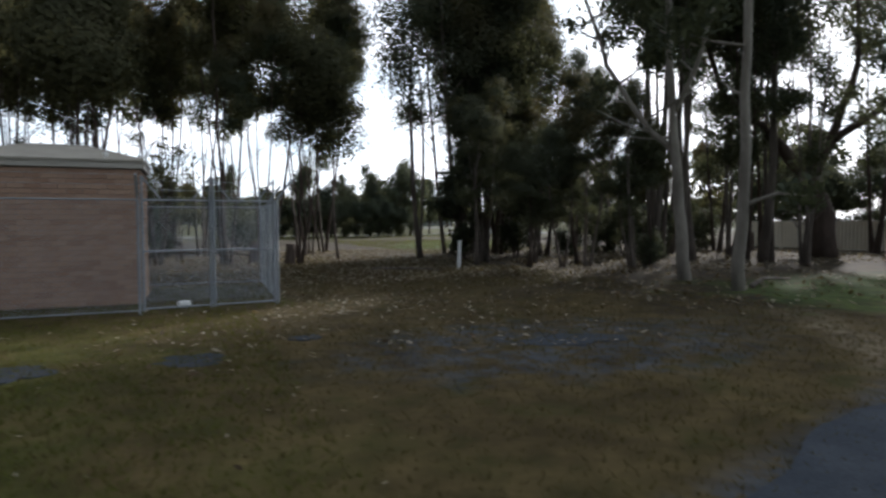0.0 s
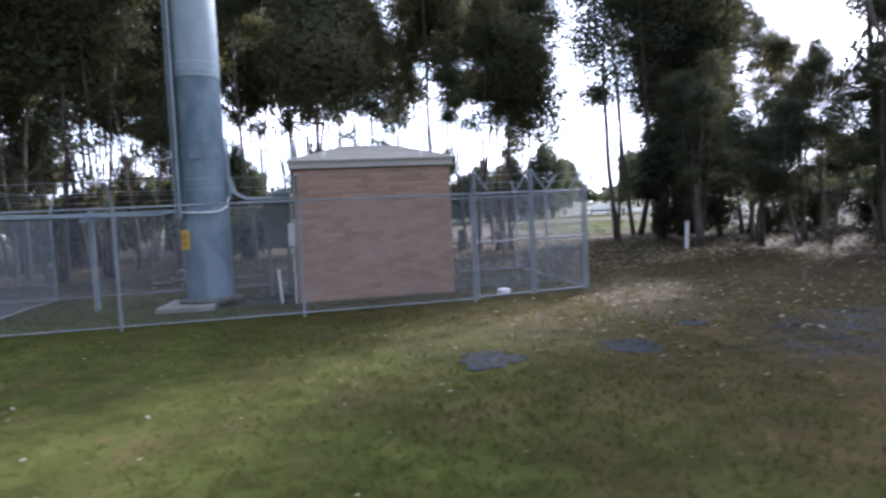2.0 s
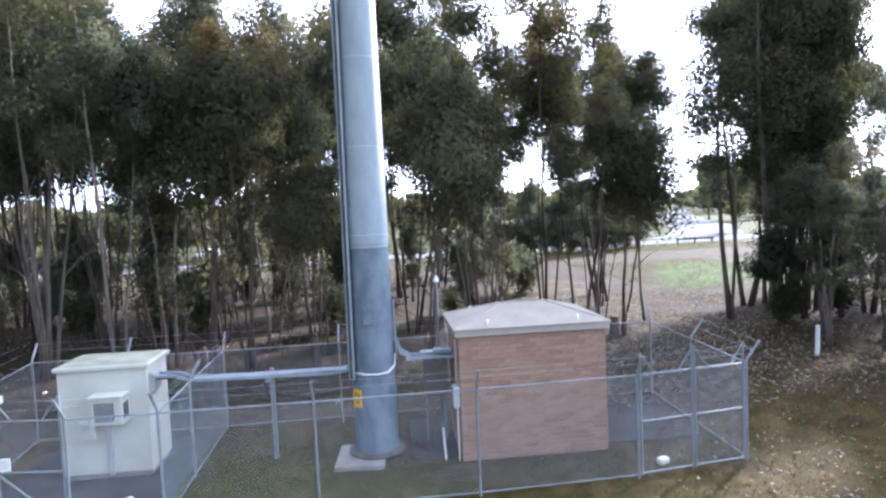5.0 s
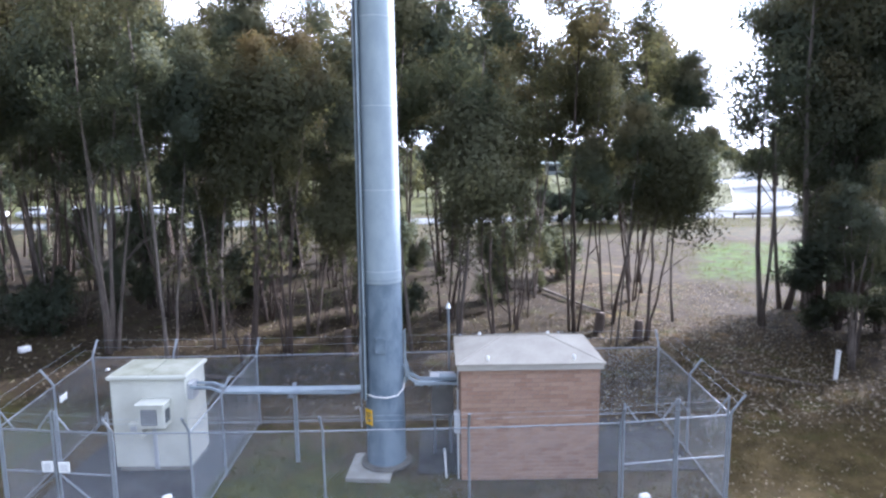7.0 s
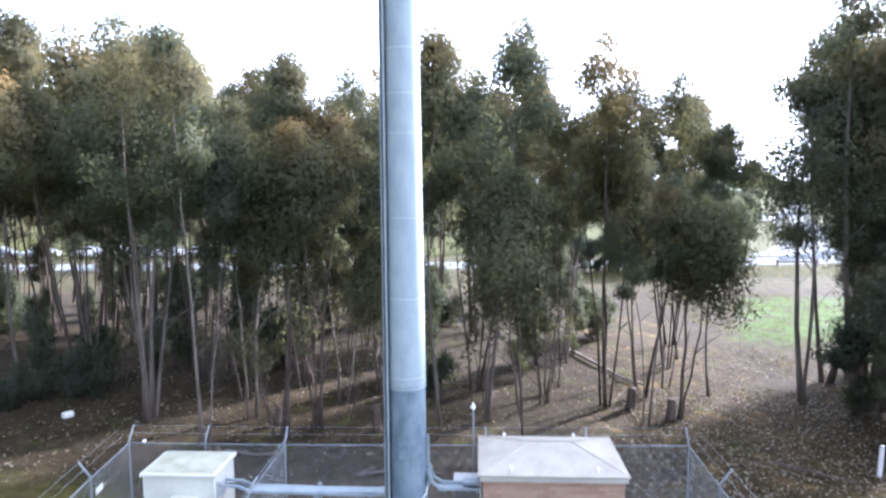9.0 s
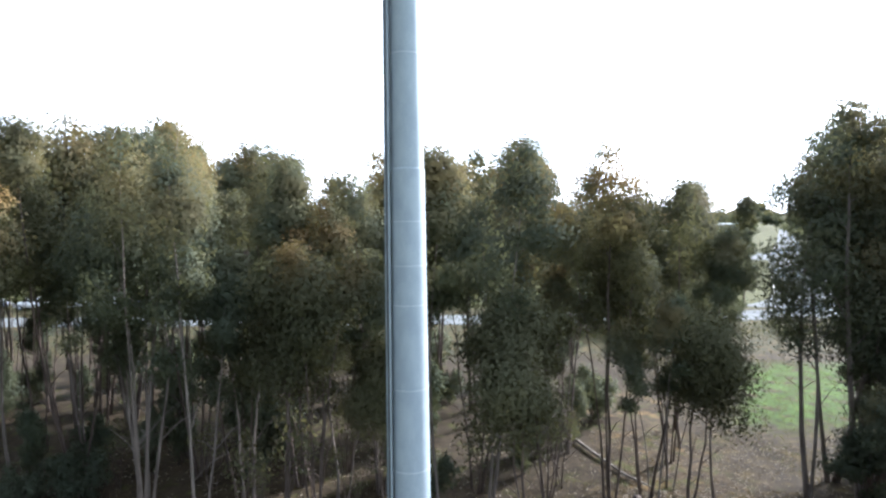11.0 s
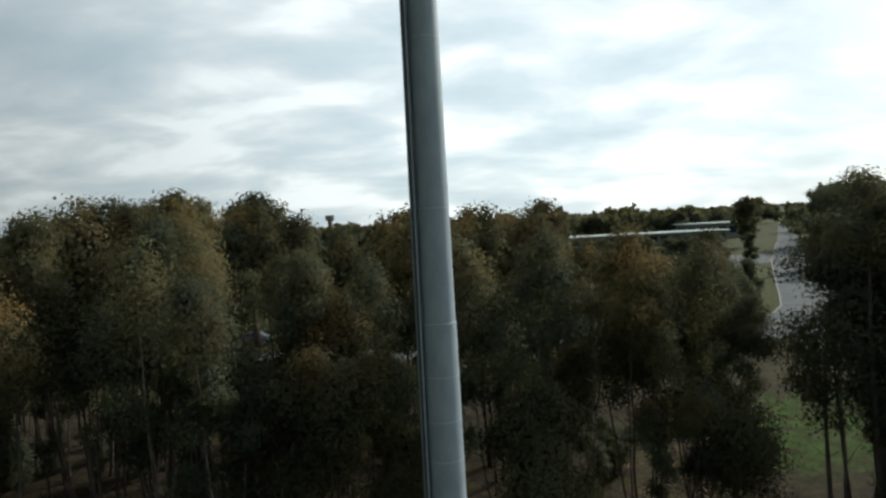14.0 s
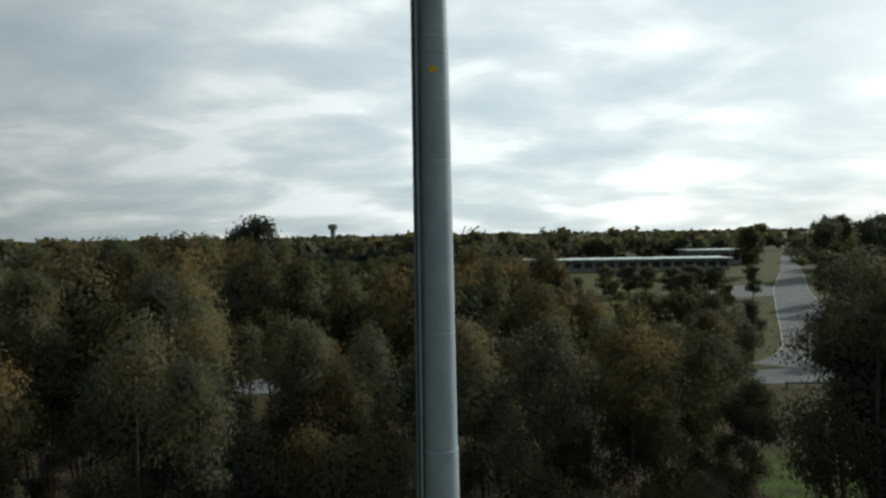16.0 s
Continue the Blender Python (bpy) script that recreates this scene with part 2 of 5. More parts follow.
def leaf_nodes(dark, mid, light, young=None, shares=(0.20, 0.36, 0.40)):
    def build(gr, p, tc):
        isl = gr.tree.nodes.new("ShaderNodeNewGeometry").outputs["Random Per Island"]
        obj = gr.tree.nodes.new("ShaderNodeObjectInfo").outputs["Random"]
        v = gr.math("ADD", gr.math("MULTIPLY", isl, shares[0]), gr.math("ADD", gr.math("MULTIPLY", obj, shares[1]), gr.math("MULTIPLY", gr.noise(tc, 0.7, 2, 0.5), shares[2])))
        c = gr.ramp(v, (0.05, dark), (0.5, mid), (0.95, light))
        if young:
            # coppery young leaves, in tufts, on some of the trees more than on others
            tuft = gr.step(gr.noise(tc, 0.5, 3, 0.6), 0.38, 0.60)
            amount = gr.math("MULTIPLY", tuft, gr.step(gr.math("FRACT", gr.math("MULTIPLY", obj, 7.3)), 0.05, 0.75))
            tips = gr.step(gr.add("ShaderNodeSeparateXYZ", Vector=tc).outputs[2], 8.0, 12.5)
            c = gr.mix(gr.math("MULTIPLY", gr.math("MULTIPLY", amount, tips), 0.48), c, young)
        gr.put(p.inputs["Base Color"], c)
        tr = gr.add("ShaderNodeBsdfTranslucent", Color=gr.mix(0.4, c, (0.13, 0.12, 0.02)))
        mx = gr.add("ShaderNodeMixShader", i0=0.46, i1=p.outputs[0], i2=tr.outputs[0])
        o = [n for n in gr.tree.nodes if n.type == "OUTPUT_MATERIAL"][0]
        gr.tree.links.new(mx.outputs[0], o.inputs[0])
    return build


def steel_nodes(a, b):
    def build(gr, p, tc):
        n1 = gr.noise(gr.scaled(tc, 1, 1, 0.5), 3.0, 5, 0.6)
        n2 = gr.noise(tc, 70.0, 2, 0.5)
        gr.put(p.inputs["Base Color"], gr.mix(0.25, gr.mix(gr.step(n1, 0.35, 0.65), a, b), gr.ramp(n2, (0.3, 0.3), (0.7, 0.7)), "SOFT_LIGHT"))
        gr.put(p.inputs["Roughness"], gr.math("ADD", gr.math("MULTIPLY", n1, 0.15), 0.55))
    return build


M_GROUND = material("ground_mix", ground_nodes, 0.95, spec=0.1)
M_ASPHALT = material("asphalt", two_tone((0.036, 0.043, 0.053), (0.054, 0.061, 0.072), 2.0, 40.0, 0.3), 0.95, spec=0.08)
M_ROAD = material("road_seal", two_tone((0.118, 0.128, 0.13), (0.168, 0.18, 0.18), 0.4, 30.0, 0.4), 0.95, spec=0.08)
M_GRAVEL = material("dark_gravel", two_tone((0.055, 0.055, 0.058), (0.105, 0.10, 0.098), 1.4, 45.0, 1.0, 0.03), 0.9)
M_CONCRETE = material("concrete", two_tone((0.24, 0.23, 0.20), (0.34, 0.33, 0.30), 3.0, 60.0), 0.85)
M_GROUT = material("stained_grout", two_tone((0.085, 0.080, 0.070), (0.14, 0.13, 0.112), 4.0, 50.0), 0.9)
M_BRICK = material("brick_red", brick_nodes, 0.9)
M_MORTAR = material("mortar", two_tone((0.20, 0.165, 0.138), (0.27, 0.225, 0.19), 4.0, 80.0), 0.95)
M_ROOF = material("roof_sheet", two_tone((0.32, 0.295, 0.25), (0.40, 0.37, 0.315), 1.5, 40.0, 0.1), 0.85, spec=0.12)
M_FASCIA = material("fascia_paint", two_tone((0.40, 0.375, 0.33), (0.48, 0.45, 0.40), 2.0, 50.0, 0.1), 0.5)
M_CREAM = material("cream_paint", two_tone((0.52, 0.52, 0.45), (0.60, 0.60, 0.53), 1.6, 60.0, 0.1), 0.75, spec=0.2)
M_CREAMTOP = material("mossy_cream_top", two_tone((0.29, 0.295, 0.21), (0.43, 0.425, 0.34), 2.2, 40.0, 0.2), 0.8)
M_GREYBOX = material("grey_enamel", two_tone((0.40, 0.41, 0.42), (0.48, 0.49, 0.50), 2.0, 50.0, 0.1), 0.5)
M_DARKBOX = material("weathered_grey_box", two_tone((0.19, 0.185, 0.175), (0.26, 0.25, 0.235), 2.0, 50.0, 0.1), 0.7)
M_DARK = material("dark_grille", two_tone((0.05, 0.055, 0.06), (0.09, 0.095, 0.10), 9.0, 90.0, 0.1), 0.5)
M_GALV = material("galvanised_steel", steel_nodes((0.225, 0.25, 0.275), (0.31, 0.335, 0.36)), 0.45, 0.35, 0.5)
M_WIRE = material("fence_wire", steel_nodes((0.36, 0.42, 0.47), (0.46, 0.52, 0.57)), 0.5, 0.3, 0.5)
M_POLE = material("pole_upper", steel_nodes((0.29, 0.345, 0.385), (0.345, 0.405, 0.44)), 0.5, 0.0, 0.2)
M_POLE_LOW = material("pole_lower", steel_nodes((0.125, 0.165, 0.205), (0.205, 0.255, 0.30)), 0.55, 0.0, 0.2)
M_WELD = material("bright_weld", steel_nodes((0.40, 0.455, 0.485), (0.50, 0.55, 0.58)), 0.5, 0.1, 0.5)
M_TRAY = material("cable_tray_steel", steel_nodes((0.25, 0.30, 0.335), (0.32, 0.37, 0.40)), 0.5, 0.3, 0.5)
M_YELLOW = material("yellow_sign", two_tone((0.75, 0.42, 0.02), (0.82, 0.50, 0.04), 9.0, 60.0, 0.05), 0.5)
M_WHITE = material("white_plastic", two_tone((0.78, 0.78, 0.76), (0.86, 0.86, 0.84), 9.0, 60.0, 0.05), 0.5)
M_BARK = material("pale_bark", two_tone((0.095, 0.079, 0.067), (0.19, 0.16, 0.136), 3.0, 25.0, 0.5, 0.02, (1, 1, 0.25)), 0.9)
M_BARK2 = material("brown_bark", two_tone((0.055, 0.041, 0.033), (0.115, 0.088, 0.071), 3.0, 25.0, 0.7, 0.03, (1, 1, 0.2)), 0.95)
M_LEAF = material("gum_leaves", leaf_nodes((0.0384, 0.0524, 0.0393), (0.0807, 0.0968, 0.0692), (0.1615, 0.1797, 0.1213), (0.2322, 0.1615, 0.0606)), 0.85, spec=0.07)
M_LEAF2 = material("olive_leaves", leaf_nodes((0.0484, 0.0565, 0.0382), (0.0990, 0.1010, 0.0596), (0.1918, 0.1817, 0.1000), (0.3532, 0.1817, 0.0565)), 0.85, spec=0.07)
M_LEAF3 = material("grey_green_leaves", leaf_nodes((0.0505, 0.0687, 0.0523), (0.1010, 0.1211, 0.0810), (0.1655, 0.1787, 0.1132), (0.3028, 0.2018, 0.0767)), 0.85, spec=0.07)
M_BARKPALE = material("cream_gum_bark", two_tone((0.17, 0.15, 0.125), (0.31, 0.28, 0.24), 2.0, 20.0, 0.4, 0.02, (1, 1, 0.3)), 0.85)
M_LITTER = material("fallen_leaves", leaf_nodes((0.055, 0.036, 0.022), (0.14, 0.098, 0.062), (0.52, 0.47, 0.38), None, (0.80, 0.0, 0.20)), 0.8)
M_BLADE = material("grass_blades", leaf_nodes((0.073, 0.085, 0.019), (0.093, 0.104, 0.025), (0.122, 0.122, 0.040), None, (0.5, 0.0, 0.5)), 0.85, spec=0.1)
M_BLADEDRY = material("dry_grass_blades", leaf_nodes((0.078, 0.062, 0.031), (0.098, 0.078, 0.040), (0.135, 0.11, 0.06), None, (0.5, 0.0, 0.5)), 0.85, spec=0.1)
M_SHED = material("cream_steel_sheet", two_tone((0.68, 0.63, 0.52), (0.76, 0.71, 0.59), 1.0, 40.0, 0.1), 0.5)
M_RUST = material("red_brown_timber", two_tone((0.16, 0.06, 0.045), (0.24, 0.10, 0.07), 2.0, 30.0, 0.4), 0.8)
M_TEAL = material("pale_green_roof", two_tone((0.42, 0.50, 0.47), (0.55, 0.62, 0.58), 0.2, 4.0, 0.1), 0.45)
M_WALLFAR = material("grey_green_wall", two_tone((0.20, 0.22, 0.21), (0.28, 0.29, 0.28), 0.3, 6.0, 0.1), 0.7)
M_GLASS = material("dark_window_glass", two_tone((0.02, 0.025, 0.03), (0.035, 0.04, 0.045), 1.0, 6.0, 0.0), 0.1, 0.0, 0.6)
M_TYRE = material("tyre_rubber", two_tone((0.02, 0.02, 0.02), (0.035, 0.035, 0.035), 5.0, 60.0, 0.1), 0.85)


# ------------------------------------------------------------------ building helpers
def link(name, data, parent=None, label=""):
    ob = new(name, data)
    if parent is not None:
        ob.parent = parent
    if label:
        ob["label"] = label
    return ob


def part(name, bm, mat, parent=None, label="", smooth=False):
    me = bpy.data.meshes.new(name)
    bm.normal_update()
    bm.to_mesh(me)
    bm.free()
    me.materials.append(mat)
    if smooth:
        me.shade_smooth()
    return link(name, me, parent, label)


def soup(name, verts, faces, mat, parent=None, label="", smooth=False, normals=None):
    """A mesh from computed arrays of corners and equal faces."""
    verts, faces = np.asarray(verts, np.float32), np.asarray(faces, np.int32)
    me = bpy.data.meshes.new(name)
    n, k = faces.shape
    me.vertices.add(len(verts))
    me.vertices.foreach_set("co", verts.ravel())
    me.loops.add(n * k)
    me.loops.foreach_set("vertex_index", faces.ravel())
    me.polygons.add(n)
    me.polygons.foreach_set("loop_start", np.arange(0, n * k, k, dtype=np.int32))
    me.update(calc_edges=True)
    me.validate()
    me.materials.append(mat)
    if smooth:
        me.shade_smooth()
    if normals is not None:
        me.normals_split_custom_set(np.asarray(normals, np.float32).tolist())
    return link(name, me, parent, label)


def empty(name, m=None, **tags):
    ob = new(name)
    ob.empty_display_size = 0.2
    if m is not None:
        ob.matrix_basis = m
    return tagged(ob, **tags)


def box(bm, x0, y0, z0, x1, y1, z1, bevel=0.0):
    r = bmesh.ops.create_cube(bm, size=1.0)["verts"]
    for q in r:
        q.co = ((x0 + x1) / 2 + q.co.x * (x1 - x0), (y0 + y1) / 2 + q.co.y * (y1 - y0), (z0 + z1) / 2 + q.co.z * (z1 - z0))
    if bevel:
        es = list({e for q in r for e in q.link_edges})
        bmesh.ops.bevel(bm, geom=es, offset=bevel, segments=2, affect="EDGES", profile=0.6)
    return bm


def a_box(*a, bevel=0.008):
    return box(bmesh.new(), *a, bevel=bevel)


def tube(bm, pts, radii, sides=8, caps=True):
    """Sweep a ring along a line."""
    pts = [Vector(p) for p in pts]
    if not hasattr(radii, "__len__"):
        radii = [radii] * len(pts)
    rings, side = [], None
    for i, p in enumerate(pts):
        d = (pts[min(i + 1, len(pts) - 1)] - pts[max(i - 1, 0)]).normalized()
        if side is None:
            side = d.orthogonal().normalized()
        side = (side - d * side.dot(d)).normalized()
        other = d.cross(side)
        rings.append([bm.verts.new(p + (side * math.cos(a) + other * math.sin(a)) * radii[i]) for a in (2 * math.pi * k / sides for k in range(sides))])
    for a, b in zip(rings, rings[1:]):
        for k in range(sides):
            bm.faces.new((a[k], a[(k + 1) % sides], b[(k + 1) % sides], b[k]))
    if caps:
        bm.faces.new(rings[0][::-1])
        bm.faces.new(rings[-1])
    return bm


def a_tube(pts, r, sides=8):
    return tube(bmesh.new(), pts, r, sides)


# ------------------------------------------------------------------ ground, road, distance
def build_ground():
    bm = bmesh.new()
    r = random.Random(4)
    near = [i * 1.0 for i in range(-40, 51)]
    xs = [-4500, -1500, -500, -200, -100, -60] + near + [62, 80, 120, 220, 500, 1500, 4500]
    ys = [-4500, -1000, -300, -100, -50, -30] + [i * 1.0 for i in range(-22, 41)] + [44, 50, 60, 80, 120, 220, 500, 1500, 4500]
    def high(x, y):
        if -10 < x < 6 and -1.6 < y < 3.4 or y > 36 or y < -14:
            return 0.0
        w = min(1.0, max(0.0, (y - 3.4) / 2) if y > 3.4 else 0.25)
        return w * 0.10 * noise.noise((x * 0.35, y * 0.35, 0.0)) - 0.02
    grid = [[bm.verts.new((x, y, high(x, y))) for x in xs] for y in ys]
    for a, b in zip(grid, grid[1:]):
        for i in range(len(xs) - 1):
            bm.faces.new((a[i], a[i + 1], b[i + 1], b[i]))
    ob = part("ground", bm, M_GROUND, smooth=True)
    tagged(ob, "worn lawn and brown leaf litter under trees", "ground", kind="structure")


def ribbon(name, pts, width, z, mat, label, thick=0.03, ragged=0.0):
    """A strip of road along a line, as a slab with its own edge. ragged: how far the edge wanders."""
    bm = bmesh.new()
    pts = [Vector((*p, 0)) for p in pts]
    if ragged:
        pts = [a.lerp(b, k / n) for a, b in zip(pts, pts[1:]) for n in [max(1, round((b - a).length / 0.3))] for k in range(n)] + pts[-1:]
        width = [width + ragged * (noise.noise((p.x * 0.9, p.y * 0.9, 1.0)) + 0.6 * noise.noise((p.x * 3, p.y * 3, 4.0))) for p in pts]
    rows = []
    for i, p in enumerate(pts):
        d = (pts[min(i + 1, len(pts) - 1)] - pts[max(i - 1, 0)]).normalized()
        s = Vector((d.y, -d.x, 0)) * (width[i] if hasattr(width, "__len__") else width) / 2
        rows.append([bm.verts.new(q) for q in (p - s + Vector((0, 0, z - thick)), p - s + Vector((0, 0, z)), p + s + Vector((0, 0, z)), p + s + Vector((0, 0, z - thick)))])
    for a, b in zip(rows, rows[1:]):
        for k in range(3):
            bm.faces.new((a[k], b[k], b[k + 1], a[k + 1]))
    ob = part(name, bm, mat)
    return tagged(ob, label, "road", kind="structure")


def blob(name, cx, cy, rx, ry, z, mat, label, seed, cat="paving", thick=0.05):
    """A patch with a ragged outline and a small step at its edge."""
    bm = bmesh.new()
    ring = []
    for k in range(40):
        a = 2 * math.pi * k / 40
        w = 1 + 0.45 * noise.noise((math.cos(a) * 1.6 + seed, math.sin(a) * 1.6, seed * 0.7)) + 0.10 * noise.noise((math.cos(a) * 5 + seed, math.sin(a) * 5, 3.0))
        ring.append((cx + rx * w * math.cos(a), cy + ry * w * math.sin(a)))
    top = [bm.verts.new((x, y, z)) for x, y in ring]
    low = [bm.verts.new((cx + (x - cx) * 1.08, cy + (y - cy) * 1.08, z - thick)) for x, y in ring]
    bm.faces.new(top)
    for k in range(40):
        bm.faces.new((low[k], low[(k + 1) % 40], top[(k + 1) % 40], top[k]))
    return tagged(part(name, bm, mat), label, cat, kind="structure")


build_ground()
ribbon("road", [(-300, 55), (-60, 53.5), (0, 54.5), (24, 56), (40, 58.5), (70, 66), (300, 120)], 6.0, 0.03, M_ROAD, "pale grey sealed road beyond the trees")
SIDE = [(36.5, 60.2, 12.0), (40.5, 66, 9.0), (44, 72, 8.2), (49.5, 83, 9.0), (54.5, 94, 9.2), (66, 121, 8.0), (79, 150, 7.5), (110, 212, 7.0), (150, 295, 7.0), (220, 440, 7.0)]
ribbon("road_side", [p[:2] for p in SIDE], [p[2] for p in SIDE], 0.035, M_ROAD, "pale grey side road leading away")
for off in (-1, 1):
    ribbon("kerb", [(x + off * (w / 2 + 0.1) * 0.9, y - off * (w / 2 + 0.1) * 0.44) for x, y, w in SIDE[1:8]], 0.22, 0.14, M_CONCRETE, "pale concrete kerb beside the side road", 0.14)
blob("forecourt", 65, 153, 13, 16, 0.03, M_ROAD, "pale concrete forecourt before the long building", 3.0)
for k, (cx, cy, rx, ry) in enumerate(((2.0, -5.05, 0.34, 0.34), (3.6, -5.05, 0.36, 0.32), (7.9, -5.6, 0.6, 0.34), (4.9, -4.2, 0.2, 0.15))):
    blob("asphalt_patch", cx, cy, rx, ry, -0.012, M_ASPHALT, "worn blue-grey asphalt patch in the dry lawn", 5.0 + 3.1 * k)
ribbon("driveway", [(-40, -27.5), (3.0, -12.55), (6.66, -11.26), (8.2, -10.76), (9.4, -10.32), (13, -8.95), (18, -6.9), (30, -2.0)], 3.3, 0.006, M_ASPHALT, "blue-grey asphalt driveway at the lawn's edge", ragged=0.5)



# ------------------------------------------------------------------ compound: pads, pole, hut, shelter
def slab(name, x0, y0, x1, y1, z, mat, label, cat="paving"):
    return tagged(part(name, a_box(x0, y0, z - 0.12, x1, y1, z, bevel=0.006), mat), label, cat, kind="structure")


slab("gravel_pad_west", -8.3, -1.0, -5.1, 2.6, 0.02, M_GRAVEL, "dark gravel pad under the cream shelter")
slab("gravel_pad_east", 2.82, 0.3, 5.0, 3.0, 0.018, M_GRAVEL, "dark gravel pad beside the brick hut")
slab("gravel_strip", -0.9, 0.3, -0.02, 2.6, 0.016, M_GRAVEL, "dark bare earth beside the brick hut")

PX, PY = -1.58, 0.75


def build_pole():
    pole = empty("steel_monopole", pose(PX, PY, 0), label="tall tapered blue-grey steel monopole on a concrete pad", category="pole")
    def rad(z):
        return 0.405 - 0.0058 * z
    def shell(z0, z1, grow, mat, label):
        bm = bmesh.new()
        tube(bm, [(0, 0, z0), (0, 0, z0 + 0.01), (0, 0, z0 + 0.03), (0, 0, z1 - 0.03), (0, 0, z1 - 0.01), (0, 0, z1)], [rad(z0) + grow - 0.006, rad(z0) + grow, rad(z0 + 0.03) + grow, rad(z1 - 0.03) + grow, rad(z1) + grow, rad(z1) + grow - 0.006], 40)
        return part("pole_section", bm, mat, pole, label, smooth=True)
    shell(0.10, 4.2, 0.012, M_POLE_LOW, "darker grey bottom pole section")
    for a, b, gr in ((4.04, 11.95, 0.022), (11.89, 19.7, 0.010), (19.6, 27.0, 0.0)):
        shell(a, b, gr, M_POLE, "")
    for z in (4.30, 5.94, 7.58, 9.26, 10.04, 10.91, 14.16, 17.39, 18.53, 21.2, 24.0):
        bm = bmesh.new()
        gr = 0.022 if z < 11.9 else 0.010 if z < 19.6 else 0.0
        tube(bm, [(0, 0, z - 0.008), (0, 0, z + 0.008)], rad(z) + gr + 0.004, 40)
        part("weld_band", bm, M_WELD, pole, "thin pale weld line")
    bm = bmesh.new()
    tube(bm, [(0, 0, 0.10), (0, 0, 0.13), (0, 0, 0.13), (0, 0, 0.16)], [0.55, 0.55, 0.54, 0.43], 24)
    part("base_flange", bm, M_GROUT, pole, "round stained grout ring")
    bm = bmesh.new()
    tube(bm, [(-0.43, -0.08, 1.71), (-0.36, -0.26, 1.70), (-0.17, -0.41, 1.69), (0.08, -0.435, 1.68), (0.29, -0.33, 1.69), (0.40, -0.18, 1.78), (0.43, -0.05, 1.98)], 0.016, 6)
    part("looped_cable", bm, M_WHITE, pole, "pale cable slung round the pole")
    # cable ladder up the left flank
    ang = radians(214)
    cx, cy = math.cos(ang), math.sin(ang)
    for side in (-0.075, 0.075):
        bm = bmesh.new()
        pts = [((rad(z) + 0.10) * cx - side * cy, (rad(z) + 0.10) * cy + side * cx, z) for z in (1.6, 8, 14, 20, 27)]
        tube(bm, pts, 0.028, 4)
        part("cable_rail", bm, M_TRAY, pole)
    bm = bmesh.new()
    pts = [((rad(z) + 0.075) * cx, (rad(z) + 0.075) * cy, z) for z in (1.6, 8, 14, 20, 27)]
    tube(bm, pts, 0.05, 6)
    part("feeder_cable", bm, M_DARK, pole, "black feeder cable bundle")
    for k in range(17):
        z = 1.9 + 1.5 * k
        bm = bmesh.new()
        q = rad(z)
        tube(bm, [((q - 0.02) * cx, (q - 0.02) * cy, z), ((q + 0.12) * cx, (q + 0.12) * cy, z)], 0.03, 6)
        part("bracket", bm, M_GALV, pole)
    # short riser on the right flank
    bm = bmesh.new()
    for w in (-0.07, 0.07):
        tube(bm, [(0.45, w - 0.05, 1.9), (0.44, w - 0.05, 3.0)], 0.025, 4)
    part("short_riser", bm, M_TRAY, pole, "short galvanised cable riser")
    hatch = part("access_hatch", a_box(-0.11, -0.02, -0.17, 0.11, 0.0, 0.17, bevel=0.018), M_POLE_LOW, pole, "bolted access hatch cover")
    hatch.matrix_basis = pose(-0.03, -0.395, 2.78, -0.4, 0, -5)
    for z in (-0.13, 0.13):
        for x in (-0.08, 0.08):
            part("hatch_bolt", a_tube([(x, -0.028, z), (x, -0.018, z)], 0.012, 8), M_TRAY, hatch)
    for z in (4.12, 19.35):
        bm = bmesh.new()
        tube(bm, [(0, 0, z - 0.02), (0, 0, z + 0.02)], rad(z) + (0.027 if z < 11 else 0.012), 40)
        part("slip_joint_rim", bm, M_TRAY, pole, "rim of the slip joint")
    # rust-coloured mark near the top, built as a small raised plate
    rust_spot = part("rust_mark", a_box(-0.07, -0.012, -0.06, 0.07, 0.0, 0.06, bevel=0.01), M_YELLOW, pole, "small rust-orange mark on the upper pole")
    rust_spot.matrix_basis = pose(0.02, -(rad(19.05) + 0.004), 19.05)
    sign = part("warning_sign", a_box(-0.10, -0.016, -0.17, 0.10, 0.0, 0.17, bevel=0.006), M_YELLOW, pole, "yellow warning plate")
    sign.matrix_basis = pose(-0.315, -0.30, 1.22, 0, 0, -42)
    for k, (w, z) in enumerate(((0.12, 0.09), (0.13, 0.05), (0.10, 0.01), (0.12, -0.05), (0.08, -0.09))):
        part("print_bar", a_box(-w / 2, -0.0195, z - 0.009, w / 2, -0.0165, z + 0.009, bevel=0), M_DARK, sign)
    pad = part("pole_footing", a_box(-0.76, -0.62, -0.1, 0.16, 0.50, 0.09, bevel=0.02), M_CONCRETE)
    pad.matrix_basis = pose(PX, PY - 0.15, 0, 0, 0, -4)
    tagged(pad, "square pale concrete footing under the pole", "footing")


build_pole()

HW, HD, HH = 2.80, 1.83, 2.36


